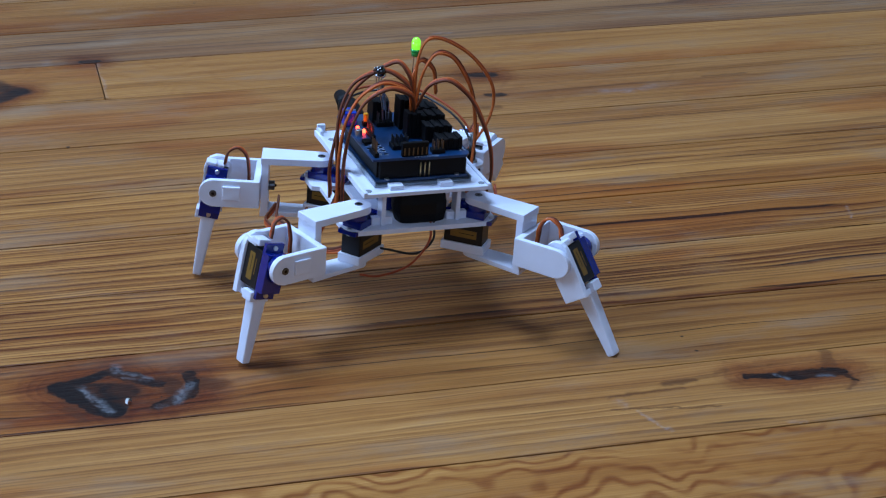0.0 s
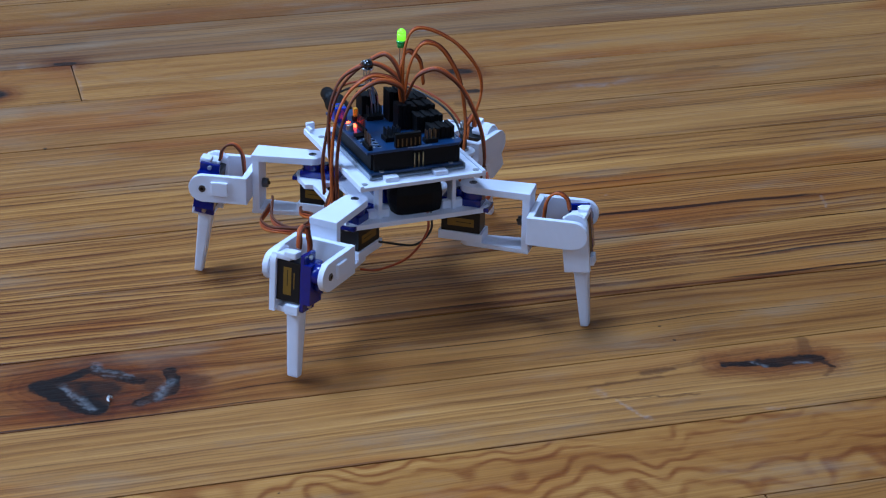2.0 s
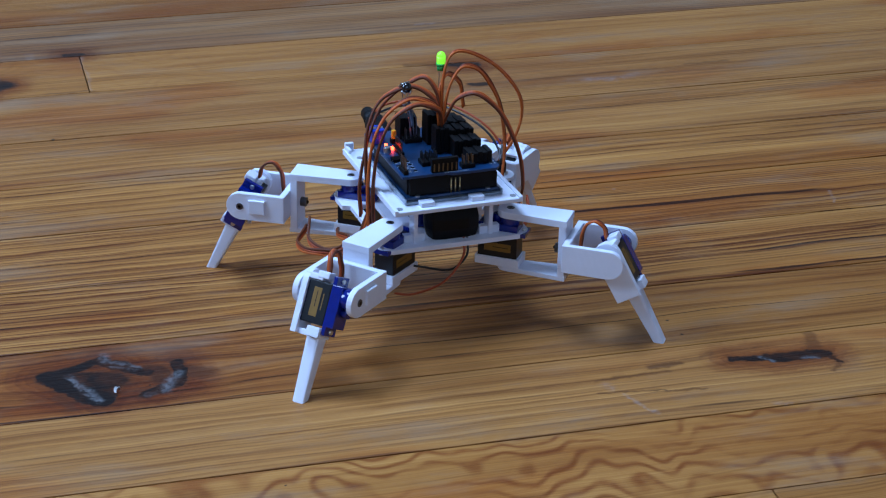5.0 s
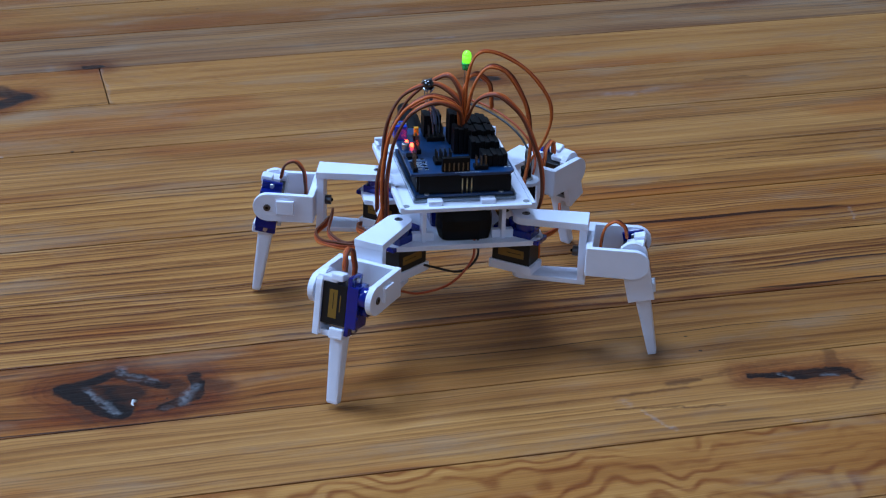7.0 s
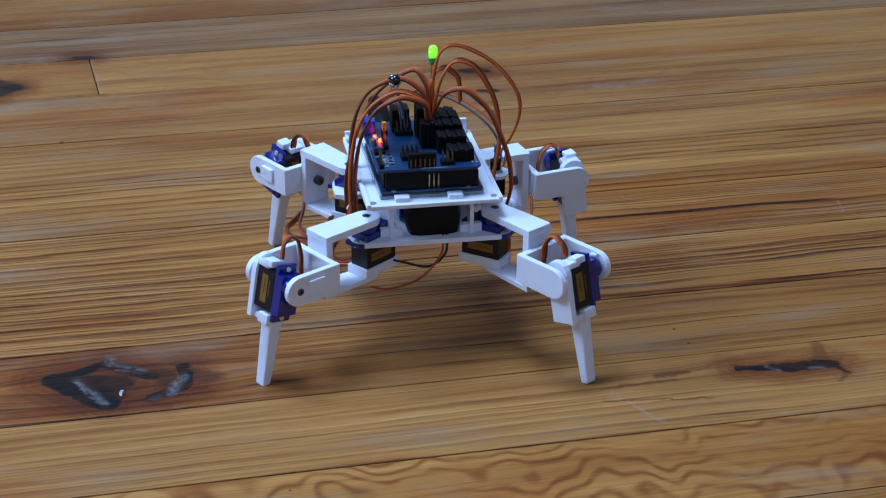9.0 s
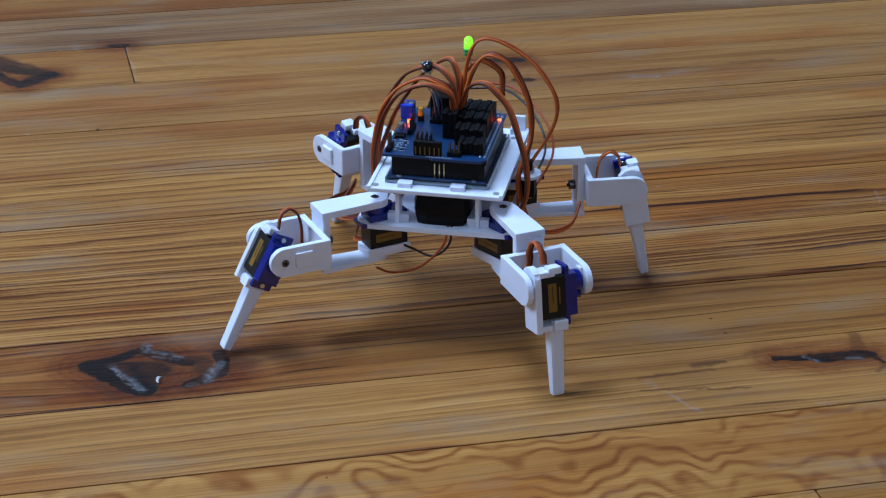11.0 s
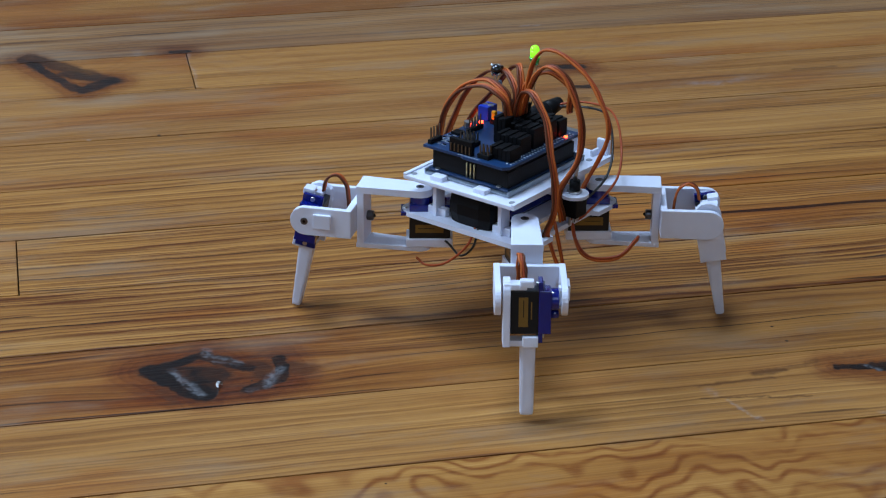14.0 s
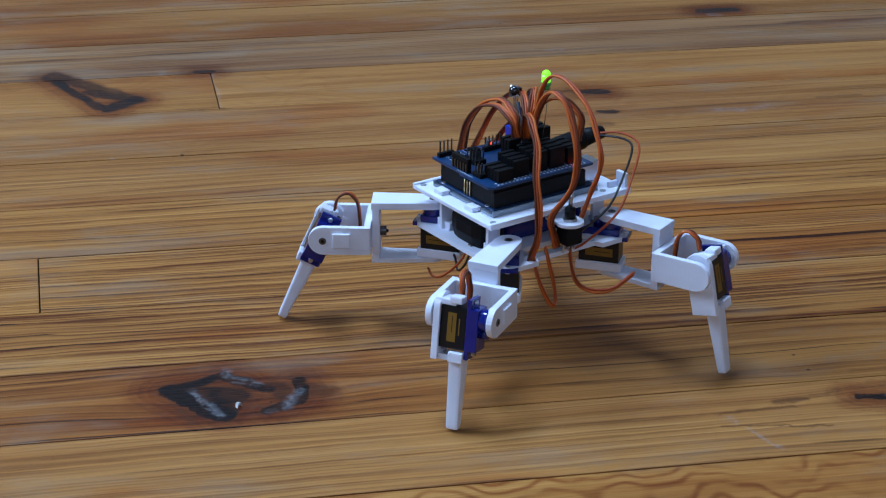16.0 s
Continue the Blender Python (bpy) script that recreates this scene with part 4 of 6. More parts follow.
# ---- what moves ----
def motions():
    walk(robot, [
        (0.0, pose(-0.00955, 0.02523, 0.07506, -0.01, 3.13, 19.47)),
        (0.3, pose(-0.00993, 0.02813, 0.07735, -1.88, 2.08, 20.74)),
        (0.5, pose(-0.00993, 0.02813, 0.07735, -1.88, 2.08, 20.74)),
        (0.7, pose(-0.01021, 0.02897, 0.07775, -1.48, 1.65, 21.08)),
        (0.8, pose(-0.01038, 0.02948, 0.07798, -1.24, 1.39, 21.28)),
        (0.9, pose(-0.01049, 0.02981, 0.07814, -1.08, 1.22, 21.41)),
        (1.0, pose(-0.01049, 0.02981, 0.07814, -1.08, 1.22, 21.41)),
        (1.5, pose(-0.01068, 0.03091, 0.07837, -1.25, 1.15, 21.74)),
        (1.6, pose(-0.00912, 0.02884, 0.07860, -1.24, 1.15, 21.65)),
        (1.8, pose(-0.00445, 0.02263, 0.07929, -1.21, 1.13, 21.37)),
        (2.0, pose(-0.00031, 0.01711, 0.07991, -1.18, 1.11, 21.13)),
        (2.1, pose(-0.00031, 0.01711, 0.07991, -1.18, 1.11, 21.13)),
        (2.2, pose(0.00465, 0.01543, 0.07500, -1.14, 1.06, 20.78)),
        (2.3, pose(0.01208, 0.01290, 0.06200, -1.09, 0.98, 20.25)),
        (2.4, pose(0.02446, 0.00869, 0.03660, -0.99, 0.85, 19.38)),
        (2.5, pose(0.02446, 0.00869, 0.03660, -0.99, 0.85, 19.38)),
        (3.0, pose(0.02475, 0.01027, 0.03606, -0.93, 0.63, 19.19)),
        (3.5, pose(0.02487, 0.00993, 0.03610, -1.01, 0.68, 19.22)),
        (3.7, pose(0.02487, 0.00993, 0.03610, -1.01, 0.68, 19.22)),
        (4.6, pose(0.02487, 0.00993, 0.03610, -1.01, 0.68, 19.22)),
        (5.2, pose(0.01357, 0.00016, 0.07858, -0.74, 0.88, 18.79)),
        (6.0, pose(0.01357, 0.00016, 0.07858, -0.74, 0.88, 18.79)),
        (6.5, pose(0.01427, -0.00071, 0.07879, -0.89, 0.95, 17.39)),
        (6.7, pose(0.01491, -0.00152, 0.07896, -0.85, 0.99, 16.02)),
        (7.0, pose(0.01749, -0.00473, 0.07964, -0.70, 1.18, 10.50)),
        (7.1, pose(0.01611, -0.00379, 0.07935, -0.90, 1.02, 9.68)),
        (7.2, pose(0.01474, -0.00285, 0.07905, -1.09, 0.86, 8.86)),
        (7.3, pose(0.01291, -0.00159, 0.07866, -1.36, 0.64, 7.76)),
        (7.5, pose(0.01291, -0.00159, 0.07866, -1.36, 0.64, 7.76)),
        (7.8, pose(0.01288, -0.00132, 0.07856, -1.30, 0.75, 7.81)),
        (7.9, pose(0.01279, -0.00054, 0.07828, -1.14, 1.08, 7.95)),
        (8.0, pose(0.01261, 0.00104, 0.07770, -0.81, 1.74, 8.24)),
        (8.2, pose(0.01084, -0.00083, 0.07792, -0.46, 1.06, 9.12)),
        (8.3, pose(0.00966, -0.00207, 0.07807, -0.22, 0.62, 9.71)),
        (8.4, pose(0.00789, -0.00394, 0.07829, 0.13, -0.06, 10.57)),
        (8.5, pose(0.00671, -0.00519, 0.07843, 0.36, -0.51, 11.15)),
        (8.7, pose(0.00671, -0.00519, 0.07843, 0.36, -0.51, 11.15)),
        (10.7, pose(0.00318, -0.00903, 0.07866, 0.52, -1.12, -10.55)),
        (11.0, pose(0.00318, -0.00903, 0.07866, 0.52, -1.12, -10.55)),
        (11.2, pose(0.00406, -0.01338, 0.08093, -0.43, 0.18, -12.27)),
        (11.5, pose(0.00406, -0.01338, 0.08093, -0.43, 0.18, -12.27)),
        (11.6, pose(0.00388, -0.01388, 0.08078, -0.47, 0.20, -15.40)),
        (11.9, pose(0.00290, -0.01650, 0.07998, -0.68, 0.34, -32.10)),
        (12.0, pose(0.00284, -0.01667, 0.07993, -0.69, 0.35, -33.15)),
        (12.5, pose(-0.00067, -0.01314, 0.08041, -0.71, 0.63, -34.27)),
        (12.6, pose(0.00084, -0.01333, 0.08056, -0.65, 0.69, -34.45)),
        (12.7, pose(0.00310, -0.01361, 0.08079, -0.56, 0.78, -34.72)),
        (12.8, pose(0.00535, -0.01389, 0.08102, -0.47, 0.88, -35.00)),
        (12.9, pose(0.00686, -0.01408, 0.08118, -0.41, 0.94, -35.18)),
        (13.0, pose(0.00686, -0.01408, 0.08118, -0.41, 0.94, -35.18)),
        (13.1, pose(0.00599, -0.01405, 0.08056, -0.43, -0.00, -34.78)),
        (13.2, pose(0.00541, -0.01403, 0.08015, -0.44, -0.63, -34.51)),
        (13.3, pose(0.00483, -0.01402, 0.07975, -0.46, -1.26, -34.25)),
        (13.4, pose(0.00425, -0.01400, 0.07934, -0.47, -1.89, -33.98)),
        (13.5, pose(0.00396, -0.01399, 0.07913, -0.48, -2.21, -33.85)),
        (13.6, pose(0.00358, -0.01437, 0.07955, -0.71, -1.83, -34.42)),
        (13.7, pose(0.00306, -0.01486, 0.08010, -1.02, -1.33, -35.20)),
        (13.8, pose(0.00267, -0.01524, 0.08051, -1.25, -0.95, -35.79)),
        (14.0, pose(0.00267, -0.01524, 0.08051, -1.25, -0.95, -35.79)),
        (14.1, pose(0.00197, -0.01639, 0.08040, -1.13, -0.87, -37.82)),
        (14.4, pose(-0.00183, -0.02267, 0.07981, -0.48, -0.45, -48.96)),
        (14.5, pose(-0.00197, -0.02290, 0.07979, -0.45, -0.44, -49.37)),
        (15.0, pose(-0.00524, -0.01388, 0.08159, -0.26, -0.30, -53.22)),
        (15.1, pose(-0.00489, -0.01270, 0.08109, -0.39, -0.03, -53.20)),
        (15.2, pose(-0.00435, -0.01093, 0.08033, -0.59, 0.36, -53.17)),
        (15.3, pose(-0.00382, -0.00916, 0.07958, -0.78, 0.76, -53.14)),
        (15.4, pose(-0.00347, -0.00799, 0.07907, -0.91, 1.03, -53.13)),
        (15.5, pose(-0.00347, -0.00799, 0.07907, -0.91, 1.03, -53.13)),
        (15.6, pose(-0.00343, -0.00779, 0.07892, -0.75, 0.51, -52.99)),
        (15.7, pose(-0.00337, -0.00751, 0.07869, -0.51, -0.27, -52.79)),
        (15.8, pose(-0.00330, -0.00722, 0.07846, -0.27, -1.05, -52.60)),
        (15.9, pose(-0.00326, -0.00703, 0.07831, -0.11, -1.57, -52.48)),
        (16.0, pose(-0.00326, -0.00703, 0.07831, -0.11, -1.57, -52.48)),
    ])
    leg, shin, servo = legs["fl"]
    walk(leg, [
        (0.0, pose(-0.0355, -0.0355, 0, 0, 0, -162.0)),
        (0.3, pose(-0.0355, -0.0355, 0, 0, 0, -160.4)),
        (0.5, pose(-0.0355, -0.0355, 0, 0, 0, -160.4)),
        (0.7, pose(-0.0355, -0.0355, 0, 0, 0, -159.0)),
        (0.8, pose(-0.0355, -0.0355, 0, 0, 0, -127.0)),
        (0.9, pose(-0.0355, -0.0355, 0, 0, 0, -122.3)),
        (1.0, pose(-0.0355, -0.0355, 0, 0, 0, -122.3)),
        (1.5, pose(-0.0355, -0.0355, 0, 0, 0, -122.7)),
        (1.6, pose(-0.0355, -0.0355, 0, 0, 0, -125.2)),
        (1.8, pose(-0.0355, -0.0355, 0, 0, 0, -132.8)),
        (2.0, pose(-0.0355, -0.0355, 0, 0, 0, -139.6)),
        (2.1, pose(-0.0355, -0.0355, 0, 0, 0, -139.6)),
        (2.2, pose(-0.0355, -0.0355, 0, 0, 0, -140.0)),
        (2.3, pose(-0.0355, -0.0355, 0, 0, 0, -140.6)),
        (2.4, pose(-0.0355, -0.0355, 0, 0, 0, -141.7)),
        (2.5, pose(-0.0355, -0.0355, 0, 0, 0, -141.7)),
        (3.0, pose(-0.0355, -0.0355, 0, 0, 0, -142.1)),
        (3.5, pose(-0.0355, -0.0355, 0, 0, 0, -142.1)),
        (3.7, pose(-0.0355, -0.0355, 0, 0, 0, -142.1)),
        (4.6, pose(-0.0355, -0.0355, 0, 0, 0, -142.1)),
        (5.2, pose(-0.0355, -0.0355, 0, 0, 0, -140.3)),
        (6.0, pose(-0.0355, -0.0355, 0, 0, 0, -140.3)),
        (6.5, pose(-0.0355, -0.0355, 0, 0, 0, -138.8)),
        (6.7, pose(-0.0355, -0.0355, 0, 0, 0, -136.4)),
        (7.0, pose(-0.0355, -0.0355, 0, 0, 0, -127.1)),
        (7.1, pose(-0.0355, -0.0355, 0, 0, 0, -124.7)),
        (7.2, pose(-0.0355, -0.0355, 0, 0, 0, -122.3)),
        (7.3, pose(-0.0355, -0.0355, 0, 0, 0, -119.2)),
        (7.5, pose(-0.0355, -0.0355, 0, 0, 0, -119.2)),
        (7.8, pose(-0.0355, -0.0355, 0, 0, 0, -119.1)),
        (7.9, pose(-0.0355, -0.0355, 0, 0, 0, -118.8)),
        (8.0, pose(-0.0355, -0.0355, 0, 0, 0, -118.1)),
        (8.2, pose(-0.0355, -0.0355, 0, 0, 0, -127.7)),
        (8.3, pose(-0.0355, -0.0355, 0, 0, 0, -123.0)),
        (8.4, pose(-0.0355, -0.0355, 0, 0, 0, -143.0)),
        (8.5, pose(-0.0355, -0.0355, 0, 0, 0, -150.0)),
        (8.7, pose(-0.0355, -0.0355, 0, 0, 0, -150.0)),
        (10.7, pose(-0.0355, -0.0355, 0, 0, 0, -131.0)),
        (11.0, pose(-0.0355, -0.0355, 0, 0, 0, -143.4)),
        (11.2, pose(-0.0355, -0.0355, 0, 0, 0, -158.9)),
        (11.5, pose(-0.0355, -0.0355, 0, 0, 0, -158.9)),
        (11.6, pose(-0.0355, -0.0355, 0, 0, 0, -153.9)),
        (11.9, pose(-0.0355, -0.0355, 0, 0, 0, -127.5)),
        (12.0, pose(-0.0355, -0.0355, 0, 0, 0, -125.9)),
        (12.5, pose(-0.0355, -0.0355, 0, 0, 0, -119.6)),
        (12.6, pose(-0.0355, -0.0355, 0, 0, 0, -119.5)),
        (12.7, pose(-0.0355, -0.0355, 0, 0, 0, -119.2)),
        (12.8, pose(-0.0355, -0.0355, 0, 0, 0, -118.9)),
        (12.9, pose(-0.0355, -0.0355, 0, 0, 0, -118.8)),
        (13.0, pose(-0.0355, -0.0355, 0, 0, 0, -118.8)),
        (13.1, pose(-0.0355, -0.0355, 0, 0, 0, -121.9)),
        (13.2, pose(-0.0355, -0.0355, 0, 0, 0, -123.9)),
        (13.3, pose(-0.0355, -0.0355, 0, 0, 0, -126.0)),
        (13.4, pose(-0.0355, -0.0355, 0, 0, 0, -128.1)),
        (13.5, pose(-0.0355, -0.0355, 0, 0, 0, -129.1)),
        (13.6, pose(-0.0355, -0.0355, 0, 0, 0, -143.0)),
        (13.7, pose(-0.0355, -0.0355, 0, 0, 0, -147.3)),
        (13.8, pose(-0.0355, -0.0355, 0, 0, 0, -155.1)),
        (14.0, pose(-0.0355, -0.0355, 0, 0, 0, -155.1)),
        (14.1, pose(-0.0355, -0.0355, 0, 0, 0, -152.9)),
        (14.4, pose(-0.0355, -0.0355, 0, 0, 0, -140.5)),
        (14.5, pose(-0.0355, -0.0355, 0, 0, 0, -140.1)),
        (15.0, pose(-0.0355, -0.0355, 0, 0, 0, -122.3)),
        (15.1, pose(-0.0355, -0.0355, 0, 0, 0, -121.2)),
        (15.2, pose(-0.0355, -0.0355, 0, 0, 0, -119.6)),
        (15.3, pose(-0.0355, -0.0355, 0, 0, 0, -118.0)),
        (15.4, pose(-0.0355, -0.0355, 0, 0, 0, -116.9)),
        (15.5, pose(-0.0355, -0.0355, 0, 0, 0, -116.9)),
        (15.6, pose(-0.0355, -0.0355, 0, 0, 0, -118.9)),
        (15.7, pose(-0.0355, -0.0355, 0, 0, 0, -122.0)),
        (15.8, pose(-0.0355, -0.0355, 0, 0, 0, -125.0)),
        (15.9, pose(-0.0355, -0.0355, 0, 0, 0, -127.0)),
        (16.0, pose(-0.0355, -0.0355, 0, 0, 0, -127.0)),
    ])
    for part_of_knee in (shin, servo):
        walk(part_of_knee, [
            (0.0, pose(R_KNEE, 0, Z_KNEE, 0, -11.4, 0)),
            (0.3, pose(R_KNEE, 0, Z_KNEE, 0, -7.4, 0)),
            (0.5, pose(R_KNEE, 0, Z_KNEE, 0, -7.4, 0)),
            (0.7, pose(R_KNEE, 0, Z_KNEE, 0, -30.0, 0)),
            (0.8, pose(R_KNEE, 0, Z_KNEE, 0, -24.0, 0)),
            (0.9, pose(R_KNEE, 0, Z_KNEE, 0, -11.5, 0)),
            (1.0, pose(R_KNEE, 0, Z_KNEE, 0, -11.5, 0)),
            (1.5, pose(R_KNEE, 0, Z_KNEE, 0, -10.9, 0)),
            (1.6, pose(R_KNEE, 0, Z_KNEE, 0, -10.0, 0)),
            (1.8, pose(R_KNEE, 0, Z_KNEE, 0, -7.1, 0)),
            (2.0, pose(R_KNEE, 0, Z_KNEE, 0, -4.6, 0)),
            (2.1, pose(R_KNEE, 0, Z_KNEE, 0, -4.6, 0)),
            (2.2, pose(R_KNEE, 0, Z_KNEE, 0, -26.0, 0)),
            (2.3, pose(R_KNEE, 0, Z_KNEE, 0, -46.0, 0)),
            (2.4, pose(R_KNEE, 0, Z_KNEE, 0, -76.0, 0)),
            (2.5, pose(R_KNEE, 0, Z_KNEE, 0, -76.0, 0)),
            (3.0, pose(R_KNEE, 0, Z_KNEE, 0, -76.3, 0)),
            (3.5, pose(R_KNEE, 0, Z_KNEE, 0, -76.0, 0)),
            (3.7, pose(R_KNEE, 0, Z_KNEE, 0, -76.0, 0)),
            (4.6, pose(R_KNEE, 0, Z_KNEE, 0, -76.0, 0)),
            (5.2, pose(R_KNEE, 0, Z_KNEE, 0, -10.2, 0)),
            (6.0, pose(R_KNEE, 0, Z_KNEE, 0, -10.2, 0)),
            (6.5, pose(R_KNEE, 0, Z_KNEE, 0, -9.0, 0)),
            (6.7, pose(R_KNEE, 0, Z_KNEE, 0, -9.1, 0)),
            (7.0, pose(R_KNEE, 0, Z_KNEE, 0, -9.4, 0)),
            (7.1, pose(R_KNEE, 0, Z_KNEE, 0, -9.3, 0)),
            (7.2, pose(R_KNEE, 0, Z_KNEE, 0, -9.2, 0)),
            (7.3, pose(R_KNEE, 0, Z_KNEE, 0, -9.1, 0)),
            (7.5, pose(R_KNEE, 0, Z_KNEE, 0, -9.1, 0)),
            (7.8, pose(R_KNEE, 0, Z_KNEE, 0, -9.1, 0)),
            (7.9, pose(R_KNEE, 0, Z_KNEE, 0, -9.4, 0)),
            (8.0, pose(R_KNEE, 0, Z_KNEE, 0, -10.0, 0)),
            (8.2, pose(R_KNEE, 0, Z_KNEE, 0, -15.0, 0)),
            (8.3, pose(R_KNEE, 0, Z_KNEE, 0, -22.0, 0)),
            (8.4, pose(R_KNEE, 0, Z_KNEE, 0, -34.0, 0)),
            (8.5, pose(R_KNEE, 0, Z_KNEE, 0, -26.8, 0)),
            (8.7, pose(R_KNEE, 0, Z_KNEE, 0, -11.0, 0)),
            (10.7, pose(R_KNEE, 0, Z_KNEE, 0, -20.0, 0)),
            (11.0, pose(R_KNEE, 0, Z_KNEE, 0, -28.9, 0)),
            (11.2, pose(R_KNEE, 0, Z_KNEE, 0, -9.5, 0)),
            (11.5, pose(R_KNEE, 0, Z_KNEE, 0, -9.5, 0)),
            (11.6, pose(R_KNEE, 0, Z_KNEE, 0, -8.7, 0)),
            (11.9, pose(R_KNEE, 0, Z_KNEE, 0, -4.7, 0)),
            (12.0, pose(R_KNEE, 0, Z_KNEE, 0, -4.4, 0)),
            (12.5, pose(R_KNEE, 0, Z_KNEE, 0, -2.8, 0)),
            (12.6, pose(R_KNEE, 0, Z_KNEE, 0, -4.3, 0)),
            (12.7, pose(R_KNEE, 0, Z_KNEE, 0, -6.5, 0)),
            (12.8, pose(R_KNEE, 0, Z_KNEE, 0, -8.7, 0)),
            (12.9, pose(R_KNEE, 0, Z_KNEE, 0, -10.2, 0)),
            (13.0, pose(R_KNEE, 0, Z_KNEE, 0, -10.2, 0)),
            (13.1, pose(R_KNEE, 0, Z_KNEE, 0, -8.0, 0)),
            (13.2, pose(R_KNEE, 0, Z_KNEE, 0, -10.0, 0)),
            (13.3, pose(R_KNEE, 0, Z_KNEE, 0, -14.0, 0)),
            (13.4, pose(R_KNEE, 0, Z_KNEE, 0, -32.0, 0)),
            (13.5, pose(R_KNEE, 0, Z_KNEE, 0, -29.5, 0)),
            (13.6, pose(R_KNEE, 0, Z_KNEE, 0, -29.0, 0)),
            (13.7, pose(R_KNEE, 0, Z_KNEE, 0, -16.0, 0)),
            (13.8, pose(R_KNEE, 0, Z_KNEE, 0, -10.5, 0)),
            (14.0, pose(R_KNEE, 0, Z_KNEE, 0, -10.5, 0)),
            (14.1, pose(R_KNEE, 0, Z_KNEE, 0, -9.9, 0)),
            (14.4, pose(R_KNEE, 0, Z_KNEE, 0, -6.6, 0)),
            (14.5, pose(R_KNEE, 0, Z_KNEE, 0, -6.5, 0)),
            (15.0, pose(R_KNEE, 0, Z_KNEE, 0, -2.7, 0)),
            (15.1, pose(R_KNEE, 0, Z_KNEE, 0, -2.8, 0)),
            (15.2, pose(R_KNEE, 0, Z_KNEE, 0, -3.0, 0)),
            (15.3, pose(R_KNEE, 0, Z_KNEE, 0, -3.2, 0)),
            (15.4, pose(R_KNEE, 0, Z_KNEE, 0, -3.4, 0)),
            (15.5, pose(R_KNEE, 0, Z_KNEE, 0, -3.4, 0)),
            (15.6, pose(R_KNEE, 0, Z_KNEE, 0, -3.0, 0)),
            (15.7, pose(R_KNEE, 0, Z_KNEE, 0, -3.0, 0)),
            (15.8, pose(R_KNEE, 0, Z_KNEE, 0, -6.0, 0)),
            (15.9, pose(R_KNEE, 0, Z_KNEE, 0, -16.0, 0)),
            (16.0, pose(R_KNEE, 0, Z_KNEE, 0, -25.4, 0)),
        ])
    leg, shin, servo = legs["fr"]
